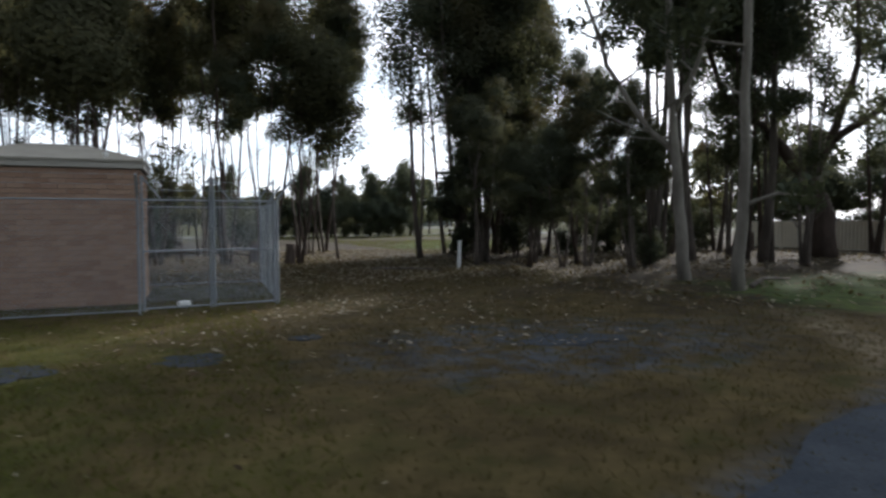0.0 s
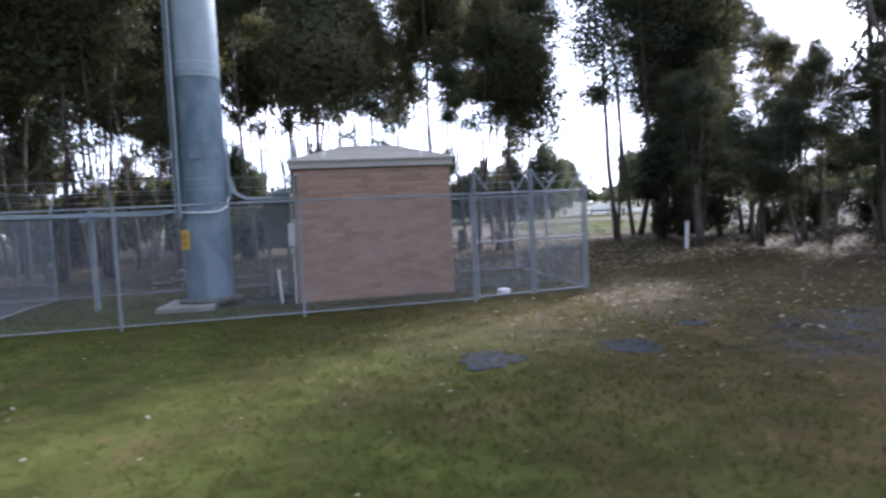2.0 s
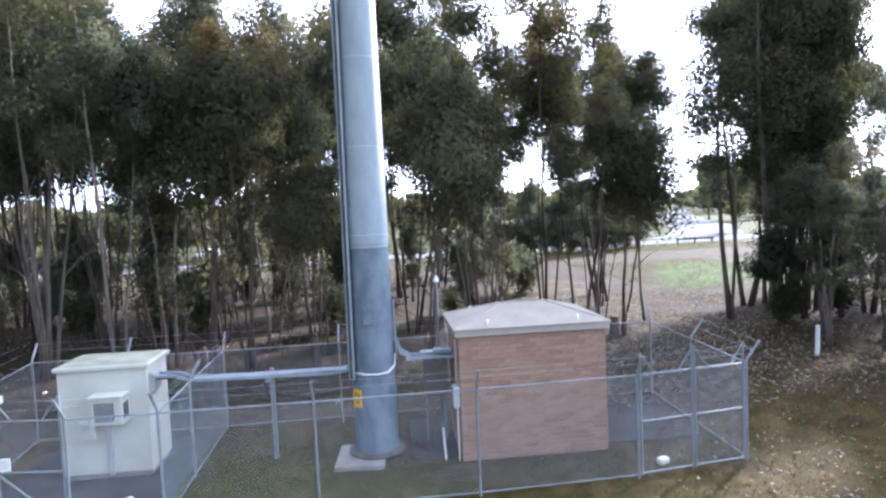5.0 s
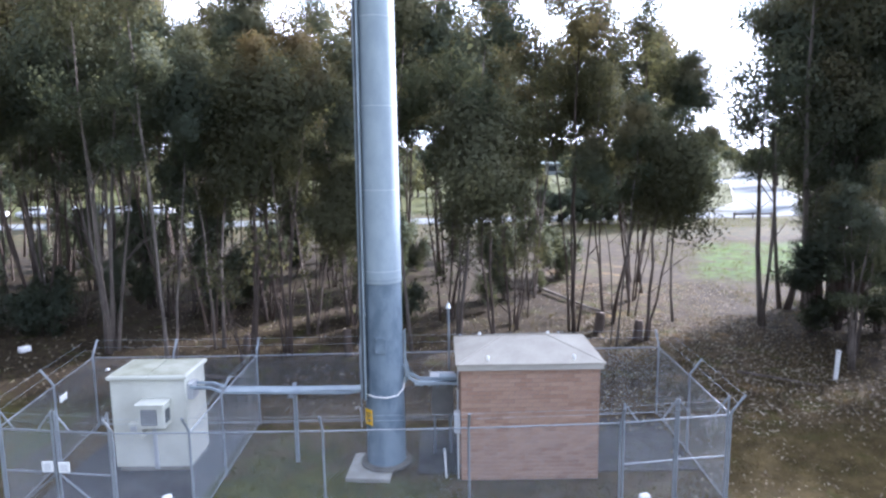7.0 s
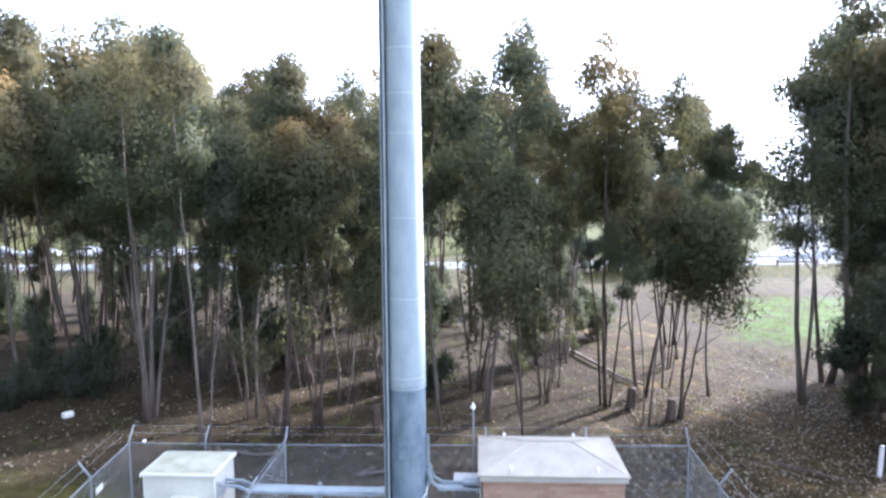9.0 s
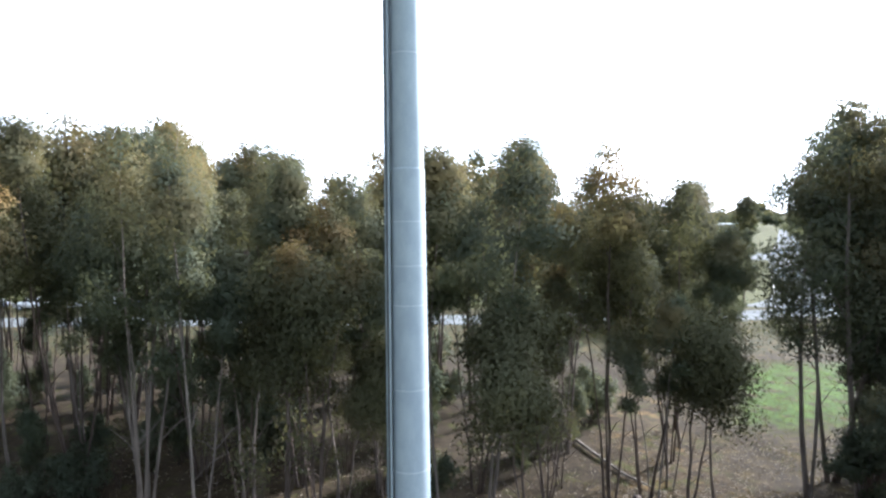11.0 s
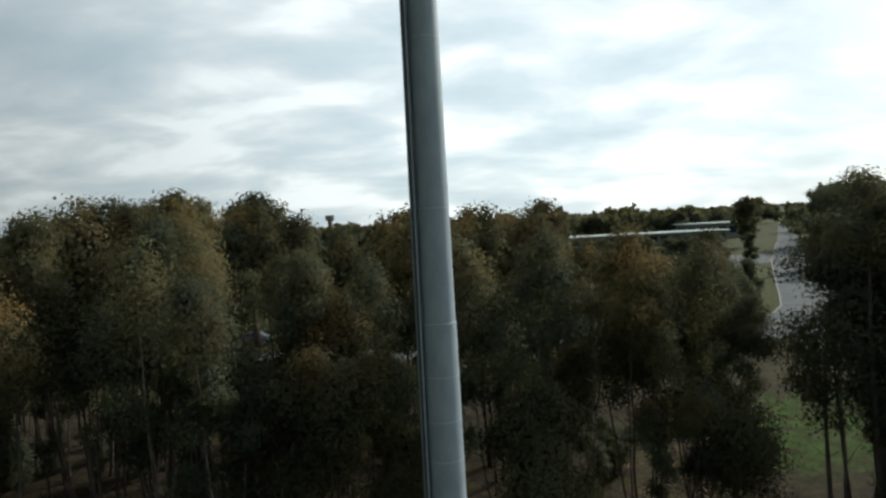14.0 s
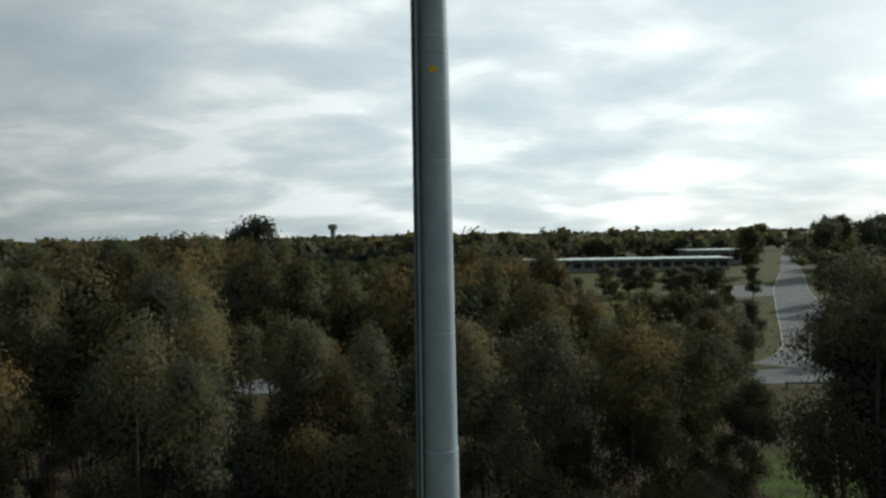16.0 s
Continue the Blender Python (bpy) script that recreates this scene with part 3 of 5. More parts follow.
def build_hut():
    hut = empty("brick_hut", pose(0, 0, 0), label="small red brick equipment hut with pale hipped metal roof", category="hut")
    part("wall_core", a_box(0.012, 0.012, -0.1, HW - 0.012, HD - 0.012, HH, bevel=0), M_MORTAR, hut, "mortar bedding behind the bricks")
    # fascia and hipped sheet roof
    o = 0.06
    bm = bmesh.new()
    for a in ((-o, -o, HH, HW + o, -o + 0.03, HH + 0.14), (-o, HD + o - 0.03, HH, HW + o, HD + o, HH + 0.14), (-o, -o + 0.03, HH, -o + 0.03, HD + o - 0.03, HH + 0.14), (HW + o - 0.03, -o + 0.03, HH, HW + o, HD + o - 0.03, HH + 0.14)):
        box(bm, *a, bevel=0.004)
    part("fascia", bm, M_FASCIA, hut, "grey painted fascia board")
    bm = bmesh.new()
    z0, z1 = HH + 0.142, HH + 0.45
    base = [bm.verts.new(q) for q in ((-o - .03, -o - .03, z0), (HW + o + .03, -o - .03, z0), (HW + o + .03, HD + o + .03, z0), (-o - .03, HD + o + .03, z0))]
    r0, r1 = bm.verts.new((0.93, HD / 2, z1)), bm.verts.new((HW - 0.93, HD / 2, z1))
    bm.faces.new((base[0], base[1], r1, r0))
    bm.faces.new((base[2], base[3], r0, r1))
    bm.faces.new((base[1], base[2], r1))
    bm.faces.new((base[3], base[0], r0))
    low = [bm.verts.new(v.co - Vector((0, 0, 0.035))) for v in base]
    for k in range(4):
        bm.faces.new((low[k], low[(k + 1) % 4], base[(k + 1) % 4], base[k]))
    part("roof", bm, M_ROOF, hut, "weathered pale metal hipped roof")
    for a, b in (((-o, -o, z0), (0.93, HD / 2, z1)), ((HW + o, -o, z0), (HW - .93, HD / 2, z1)), ((-o, HD + o, z0), (0.93, HD / 2, z1)), ((HW + o, HD + o, z0), (HW - .93, HD / 2, z1)), ((0.93, HD / 2, z1), (HW - .93, HD / 2, z1))):
        part("hip_capping", a_tube([a, b], 0.022, 6), M_ROOF, hut)
    for x, y in ((0.56, 0.05), (2.28, 0.05), (0.50, HD - 0.05), (2.05, HD - 0.05)):
        bm = bmesh.new()
        tube(bm, [(x, y, z0 + 0.0), (x, y, z0 + 0.08), (x, y, z0 + 0.08), (x, y, z0 + 0.12), (x, y, z0 + 0.14)], [0.022, 0.022, 0.036, 0.032, 0.008], 10)
        part("roof_vent", bm, M_WHITE, hut, "small white roof vent")
    box_ob = part("meter_box", a_box(-0.13, 0.02, 1.02, -0.005, 0.26, 1.42, bevel=0.01), M_GREYBOX, hut, "pale grey meter box")
    part("conduit", a_tube([(-0.05, 0.10, 0.0), (-0.05, 0.10, 1.02)], 0.018, 8), M_WHITE, hut, "pale conduit pipe")
    part("conduit", a_tube([(-0.05, 0.10, 1.42), (-0.05, 0.10, 2.3)], 0.014, 8), M_GREYBOX, hut)
    mast = part("light_mast", a_tube([(-0.2, HD - 0.05, 0.0), (-0.2, HD - 0.05, 3.2)], 0.022, 8), M_GALV, hut, "thin galvanised mast")
    bm = bmesh.new()
    tube(bm, [(-0.2, HD - 0.05, 3.2), (-0.2, HD - 0.05, 3.23), (-0.2, HD - 0.05, 3.33)], [0.06, 0.06, 0.012], 10)
    part("mast_lamp", bm, M_WHITE, mast, "small white conical lamp head")
    # bricks: the front course by course as single pieces, the other sides joined
    bw, bh, j = 0.230, 0.076, 0.0102
    count = 0
    def brick_mesh(w):
        bm = a_box(0, -0.012, 0, w, 0.02, bh, bevel=0)
        bmesh.ops.bevel(bm, geom=list(bm.edges), offset=0.004, segments=1, affect="EDGES")
        me = bpy.data.meshes.new("brick")
        bm.to_mesh(me)
        bm.free()
        me.materials.append(M_BRICK)
        return me
    full, half = brick_mesh(bw), brick_mesh((bw - j) / 2)
    def courses(length):
        for c in range(27):
            z = 0.02 + c * (bh + j)
            x = 0.0
            first = c % 2
            while x < length - 0.05:
                w = (bw - j) / 2 if first or length - x < bw else bw
                first = 0
                yield c, x, z, w
                x += w + j
    V, F = [], []
    rr = random.Random(8)
    def add_joined(m, w):
        i = len(V)
        for p in ((0, -.012, 0), (w, -.012, 0), (w, -.012, bh), (0, -.012, bh), (0, .02, 0), (w, .02, 0), (w, .02, bh), (0, .02, bh)):
            V.append(m @ Vector(p))
        for q in ((0, 1, 2, 3), (4, 7, 6, 5), (0, 4, 5, 1), (1, 5, 6, 2), (2, 6, 7, 3), (3, 7, 4, 0)):
            F.append([i + a for a in q])
    for c, x, z, w in courses(HW - 0.02):
        m = pose(x + 0.01, 0.012 + rr.uniform(-.0015, .0015), z, 0, 0, rr.uniform(-.25, .25))
        if count < 350:
            ob = link("brick", full if w == bw else half, hut)
            ob.matrix_basis = m
            count += 1
        else:
            add_joined(m, w)
    for c, x, z, w in courses(HD - 0.02):
        add_joined(pose(0.012, HD - 0.01 - x, z, 0, 0, -90), w)
        add_joined(pose(HW - 0.012, x + 0.01, z, 0, 0, 90), w)
    for c, x, z, w in courses(HW - 0.02):
        add_joined(pose(HW - 0.01 - x, HD - 0.012, z, 0, 0, 180), w)
    tagged(soup("brickwork", V, F, M_BRICK, hut, "red brickwork of the other walls"), kind="stuff")


build_hut()


def build_shelter():
    x0, x1, y0, y1, h = -7.47, -5.87, 0.50, 1.62, 2.14
    sh = empty("equipment_shelter", pose(0.15, 0.05, 0), label="cream painted equipment cabinet with mossy flat top", category="cabinet")
    part("body", a_box(x0 + .02, y0 + .02, 0.12, x1 - .02, y1 - .02, h - 0.08, bevel=0.015), M_CREAM, sh)
    part("plinth", a_box(x0 + .06, y0 + .06, 0.0, x1 - .06, y1 - .06, 0.118, bevel=0.01), M_CONCRETE, sh, "concrete plinth")
    part("lid", a_box(x0 - .04, y0 - .04, h - 0.078, x1 + .04, y1 + .04, h, bevel=0.02), M_CREAM, sh, "cream lid with rounded edge")
    for k in range(2):
        a = x0 + 0.02 + k * 0.79
        part("top_panel", a_box(a, y0 + .02, h + 0.002, a + 0.77, y1 - .02, h + 0.014, bevel=0.004), M_CREAMTOP, sh, "moss-stained top panel")
    for a in ((x0 + .02, x0 + .04), (x1 - .04, x1 - .02)):
        part("edge_trim", a_box(a[0], y0 + .004, 0.14, a[1], y0 + .018, h - .09, bevel=0.002), M_CREAM, sh)
    ac = part("air_conditioner", a_box(-6.770, y0 - 0.34, 1.13, -6.220, y0 + 0.018, 1.62, bevel=0.02), M_CREAM, sh, "cream wall-mounted air conditioner")
    part("hood", a_box(-6.800, y0 - 0.38, 1.624, -6.190, y0 + 0.015, 1.655, bevel=0.006), M_CREAM, ac)
    part("grille", a_box(-6.690, y0 - 0.352, 1.20, -6.360, y0 - 0.341, 1.54, bevel=0.004), M_DARK, ac, "dark grey grille")
    for k in range(8):
        z = 1.222 + k * 0.041
        part("louvre", a_box(-6.680, y0 - 0.364, z, -6.370, y0 - 0.354, z + 0.014, bevel=0), M_GREYBOX, ac)
    part("side_grille", a_box(-6.219, y0 - 0.28, 1.22, -6.212, y0 - 0.06, 1.5, bevel=0.002), M_DARK, ac)
    bx = part("switch_box", a_box(-7.060, y0 - 0.15, 0.84, -6.785, y0 + 0.018, 1.16, bevel=0.012), M_CREAM, sh, "small cream switch box")
    part("socket", a_box(-7.020, y0 - 0.165, 1.00, -6.880, y0 - 0.152, 1.11, bevel=0.004), M_GREYBOX, bx)
    part("conduit", a_box(-6.630, y0 - 0.03, 0.1, -6.550, y0 + 0.018, 1.07, bevel=0.008), M_GREYBOX, sh, "grey conduit cover")
    part("cable_port", a_box(x1 - .03, 0.60, 1.58, x1 + 0.10, 0.92, 1.92, bevel=0.01), M_GREYBOX, sh, "grey cable entry plate")


build_shelter()


def build_trays():
    tray = empty("cable_tray", pose(0, 0, 0), label="galvanised cable tray between shelter and pole", category="cable tray")
    for w in (0.62, 0.90):
        bm = bmesh.new()
        tube(bm, [(-5.66, w, 1.86), (-5.25, w, 1.84), (-5.0, w, 1.74), (-3.5, w, 1.71), (-2.35, w, 1.69), (-2.05, w, 1.74)], 0.035, 4)
        part("side_rail", bm, M_TRAY, tray)
    bm = bmesh.new()
    box(bm, -4.98, 0.63, 1.735, -2.1, 0.89, 1.75)
    part("cover", bm, M_TRAY, tray, "pale folded steel cover")
    for y in (0.70, 0.77, 0.84):
        part("cable", a_tube([(-5.66, y, 1.80), (-5.2, y, 1.79), (-4.9, y, 1.70), (-2.0, y, 1.68)], 0.024, 6), M_DARK, tray)
    tray2 = empty("cable_tray", pose(0, 0, 0), label="galvanised cable tray curving from pole to brick hut", category="cable tray")
    for w in (0.56, 0.86):
        bm = bmesh.new()
        tube(bm, [(-1.14, w, 2.30), (-1.05, w, 2.02), (-0.85, w, 1.90), (-0.03, w, 1.88)], 0.038, 4)
        part("side_rail", bm, M_TRAY, tray2)
    part("cover", a_box(-0.95, 0.58, 1.84, -0.03, 0.84, 1.86, bevel=0), M_TRAY, tray2)
    for k in range(5):
        part("rung", a_box(-0.82 + 0.17 * k, 0.57, 1.80, -0.79 + 0.17 * k, 0.85, 1.838, bevel=0), M_TRAY, tray2)
    part("folded_hood", a_box(-0.42, 0.60, 1.93, -0.06, 0.83, 2.02, bevel=0.03), M_TRAY, tray2, "bright folded metal hood")
    post = empty("tray_support", pose(-3.55, 0.95, 0), label="galvanised post carrying the cable tray", category="post")
    part("post", a_box(-0.04, -0.04, -0.1, 0.04, 0.04, 1.80, bevel=0.006), M_GALV, post)
    part("crosshead", a_box(-0.06, -0.38, 1.60, 0.06, 0.06, 1.66, bevel=0.006), M_GALV, post)
    cab = empty("grey_cabinet", pose(-0.36, 1.25, 0), label="dark weathered grey cabinet between pole and hut", category="cabinet")
    part("body", a_box(-0.24, -0.16, 0.95, 0.24, 0.16, 1.80, bevel=0.012), M_DARKBOX, cab)
    part("lid", a_box(-0.27, -0.19, 1.802, 0.27, 0.19, 1.84, bevel=0.008), M_GREYBOX, cab)
    for x in (-0.18, 0.18):
        part("leg", a_box(x - .025, -0.025, -0.05, x + .025, 0.025, 0.948, bevel=0), M_GALV, cab)


build_trays()


# ------------------------------------------------------------------ fences and gates
FH = 1.80


def wire_panel(p, q, z0, z1, name, parent):
    """Diamond wire netting between two feet, as thin three-sided wires."""
    p, q = Vector((*p, 0)), Vector((*q, 0))
    d = (q - p)
    L = d.length
    d.normalize()
    nrm = Vector((-d.y, d.x, 0))
    V, F = [], []
    h, r, pitch = z1 - z0, 0.0014, 0.072
    def wire(a, b, off):
        i = len(V)
        w = (b - a).normalized()
        s = w.cross(nrm).normalized() * r
        n2 = nrm * r
        o = nrm * off
        for e in (a, b):
            V.extend((e + o + s, e + o - s * 0.5 + n2 * 0.87, e + o - s * 0.5 - n2 * 0.87))
        for k in range(3):
            F.append((i + k, i + (k + 1) % 3, i + 3 + (k + 1) % 3, i + 3 + k))
    n = int((L + h) / pitch)
    for k in range(n + 1):
        s0 = k * pitch - h
        for flip in (0, 1):
            a0, a1 = max(s0, 0.0), min(s0 + h, L)
            if a1 - a0 < 0.01:
                continue
            za, zb = z0 + (a0 - s0), z0 + (a1 - s0)
            if flip:
                za, zb = z0 + z1 - za, z0 + z1 - zb
            wire(p + d * a0 + Vector((0, 0, za)), p + d * a1 + Vector((0, 0, zb)), 0.002 if flip else -0.002)
    tagged(soup(name, V, F, M_WIRE, parent, "fine diamond wire netting"), kind="stuff")


def post(parent, x, y, arm=(0, -1), h=FH, r=0.022):
    bm = bmesh.new()
    ax, ay = arm
    pts = [(x, y, -0.1), (x, y, h)]
    if ax or ay:
        pts += [(x + ax * 0.03, y + ay * 0.03, h + 0.06), (x + ax * 0.26, y + ay * 0.26, h + 0.36)]
    tube(bm, pts, [r] * len(pts), 8)
    part("post", bm, M_GALV, parent)


def rail(parent, a, b, r=0.0135, name="rail"):
    part(name, a_tube([a, b], r, 8), M_GALV, parent)


def fence(label, feet, arm, ends=(True, True), arms=True):
    f = empty("chain_link_fence", pose(*feet[0], 0), label=label, category="fence", group="compound fence")
    f.matrix_basis = Matrix.Identity(4)
    for k, (x, y) in enumerate(feet):
        if (k == 0 and not ends[0]) or (k == len(feet) - 1 and not ends[1]):
            continue
        post(f, x, y, arm if arms else (0, 0))
    for (ax, ay), (bx, by) in zip(feet, feet[1:]):
        rail(f, (ax, ay, FH - 0.02), (bx, by, FH - 0.02), 0.0135)
        rail(f, (ax, ay, 0.06), (bx, by, 0.06), 0.012, "bottom_rail")
        wire_panel((ax, ay), (bx, by), 0.06, FH - 0.02, "netting", f)
    # barbed strands on the arms
    for s in (0.12, 0.24):
        for (ax, ay), (bx, by) in zip(feet, feet[1:]):
            z = FH + 0.06 + s * 1.2
            part("barbed_strand", a_tube([(ax + arm[0] * s, ay + arm[1] * s, z), (bx + arm[0] * s, by + arm[1] * s, z)], 0.0025, 4), M_WIRE, f)
    return f


fence("galvanised chain-link fence with angled barbed arms, road side", [(-6.25, -1.43), (-4.87, -1.45), (-2.5, -1.45), (0.1, -1.42), (2.85, -1.30)], (0, -1))
fence("galvanised chain-link fence with angled barbed arms, wood side", [(-9.0, 2.98), (-7.0, 2.97), (-4.95, 2.97), (-2.4, 3.03), (0.1, 3.08), (2.6, 3.14), (5.1, 3.2)], (0, 1))
fence("galvanised chain-link fence end panel beside the shelter", [(-8.48, -1.12), (-8.76, 1.0), (-9.0, 2.98)], (-1, 0), (True, False))
fence("galvanised chain-link fence end panel beside the brick hut", [(4.98, -1.0), (5.05, 1.1), (5.1, 3.2)], (1, 0), (True, False))
fence("galvanised chain-link partition between shelter and pole", [(-4.87, -1.4), (-4.92, 0.35), (-4.95, 2.95)], (0.7, 0.4), (False, False))


def gate(label, a, b, brace, plates=True):
    gt = empty("chain_link_gate", pose(0, 0, 0), label=label, category="gate", group="compound gates")
    (ax, ay), (bx, by) = a, b
    def P(s, z):
        return (ax + (bx - ax) * s, ay + (by - ay) * s, z)
    part("stile", a_tube([P(0, 0.04), P(0, FH)], 0.021, 8), M_GALV, gt)
    part("stile", a_tube([P(1, 0.04), P(1, FH)], 0.021, 8), M_GALV, gt)
    for z in (0.08, 0.98, FH - 0.02):
        rail(gt, P(0, z), P(1, z), 0.015)
    if brace:
        part("brace", a_tube([P(0, 0.1) if brace > 0 else P(1, 0.1), P(1, 0.96) if brace > 0 else P(0, 0.96)], 0.015, 6), M_GALV, gt)
    for q, e in ((0, 0.26), (1, -0.26)):
        part("raised_stile", a_tube([P(q, FH), P(q, FH + 0.36)], 0.018, 8), M_GALV, gt)
        part("barb_strut", a_tube([P(q, FH + 0.34), P(q + e, FH)], 0.013, 6), M_GALV, gt)
    for z in (FH + 0.14, FH + 0.28):
        part("barbed_strand", a_tube([P(0, z), P(1, z)], 0.0025, 4), M_WIRE, gt)
    wire_panel(a, b, 0.08, FH - 0.02, "netting", gt)
    return gt


gate("galvanised gate leaf with mid rail and wire netting", (2.91, -1.29), (3.90, -1.15), 0)
gate("galvanised gate leaf with mid rail and wire netting", (3.95, -1.14), (4.92, -1.01), 0)
for a, b, br in (((-8.42, -1.14), (-7.40, -1.28), 1), ((-7.33, -1.29), (-6.31, -1.42), -1)):
    gt = gate("galvanised gate leaf with diagonal brace and white plates", a, b, br)
    x = -7.52 if br > 0 else -7.20
    y = -1.28 if br > 0 else -1.32
    sp = part("plate", a_box(x - 0.10, y - 0.045, 1.02, x + 0.10, y - 0.026, 1.22, bevel=0.004), M_WHITE, gt, "white notice plate")
    for k in range(4):
        part("print_bar", a_box(x - 0.07, y - 0.0485, 1.06 + k * 0.035, x + 0.07 - 0.02 * (k % 2), y - 0.0455, 1.072 + k * 0.035, bevel=0), M_GREYBOX, sp)
nt = empty("fence_notice", pose(-8.74, 1.2, 1.45, 0, 0, 97), label="white notice plate wired to the fence", category="sign")
part("plate", a_box(-0.16, -0.05, -0.07, 0.16, -0.03, 0.07, bevel=0.004), M_WHITE, nt)


# ------------------------------------------------------------------ small things in the compound
def white_lump(x, y, r, seed, label):
    bm = bmesh.new()
    box(bm, -r, -r * 0.7, 0, r, r * 0.7, r * 1.2, bevel=r * 0.35)
    ob = part("white_marker", bm, M_WHITE, None, smooth=True)
    ob.matrix_basis = pose(x, y, 0.015, 0, 0, 20 * seed)
    tagged(ob, label, "marker")


white_lump(3.48, -0.85, 0.10, 1, "small white plastic cover on the grass")
white_lump(-5.75, -0.60, 0.09, 2, "small white plastic cover on the gravel")


white_lump(-15.0, 9.3, 0.18, 3, "torn white plastic scrap in the litter")
white_lump(-11.0, 7.2, 0.06, 4, "tiny white plastic scrap in the litter")
white_lump(-2.0, 7.0, 0.05, 5, "tiny white plastic scrap in the litter")


def stake(x, y, h, r, label, lean=0):
    ob = empty("white_stake", pose(x, y, 0, 0, lean, 0), label=label, category="stake")
    part("shaft", a_tube([(0, 0, -0.1), (0, 0, h)], r, 8), M_WHITE, ob)
    part("cap", a_tube([(0, 0, h), (0, 0, h + 0.02)], r * 1.25, 8), M_GREYBOX, ob)


stake(-0.30, 0.15, 0.62, 0.022, "thin white plastic stake beside the brick hut", -3)
vent = empty("vent_pipe", pose(-2.35, 2.65, 0), label="small white plastic gooseneck pipe near the fence", category="pipe")
part("riser", a_tube([(0, 0, -0.05), (-0.02, 0, 0.44), (-0.04, 0, 0.52), (-0.09, 0, 0.55), (-0.14, 0, 0.52), (-0.15, 0, 0.46)], 0.013, 8), M_GREYBOX, vent)
stake(11.15, 5.5, 0.85, 0.06, "white marker post among leaf litter", 2)


# ------------------------------------------------------------------ trees
def leaf_cloud(rng, centres, radii, count, size, squash=0.8, hubs=None):
    """Elongated hanging leaves scattered through clumps. hubs: the heart of the crown that each clump belongs to."""
    centres, radii = np.array(centres), np.array(radii)
    hubs = np.broadcast_to(centres.mean(axis=0), centres.shape) if hubs is None else np.array(hubs)
    wts = radii ** 2 / np.sum(radii ** 2)
    pick = rng.choice(len(centres), count, p=wts)
    d = rng.normal(size=(count, 3))
    d /= np.linalg.norm(d, axis=1)[:, None]
    rad = radii[pick] * rng.uniform(0.12, 1.0, count) ** 0.5 * (1 + 0.16 * np.clip(rng.normal(size=count), -1.6, 1.6))
    c = centres[pick] + d * rad[:, None] * np.array([1, 1, squash])
    # leaves lie round each clump and round the whole crown, tips drooping
    whole = c - hubs[pick]
    whole = whole / (np.linalg.norm(whole, axis=1)[:, None] + 0.3)
    face = d * 0.75 + whole * 0.45 + rng.normal(size=(count, 3)) * 0.27 + np.array([0, 0, 0.15])
    face /= np.linalg.norm(face, axis=1)[:, None]
    axis = rng.normal(size=(count, 3)) * 0.75 + np.array([0, 0, -0.6])
    axis -= 0.85 * np.sum(axis * face, axis=1)[:, None] * face
    axis /= np.linalg.norm(axis, axis=1)[:, None]
    wide = np.cross(axis, face + rng.normal(size=(count, 3)) * 0.1)
    wide /= np.linalg.norm(wide, axis=1)[:, None]
    ln = size * rng.uniform(0.6, 1.3, count)[:, None]
    wd = ln * 0.29
    a = c + axis * ln * 0.5
    b = c - axis * ln * 0.5 + wide * wd
    f = c - axis * ln * 0.5 - wide * wd
    # every leaf winds outwards and shades with the roundness of its clump
    out = d * 0.45 + whole * 0.85 + rng.normal(size=(count, 3)) * 0.22 + np.array([0, 0, 0.12])
    out /= np.linalg.norm(out, axis=1)[:, None]
    turned = np.sum(np.cross(b - a, f - a) * out, axis=1) < 0
    b[turned], f[turned] = f[turned], b[turned].copy()
    V = np.stack([a, b, f], 1).reshape(-1, 3)
    return V, np.arange(count * 3).reshape(-1, 3), np.repeat(out, 3, axis=0)


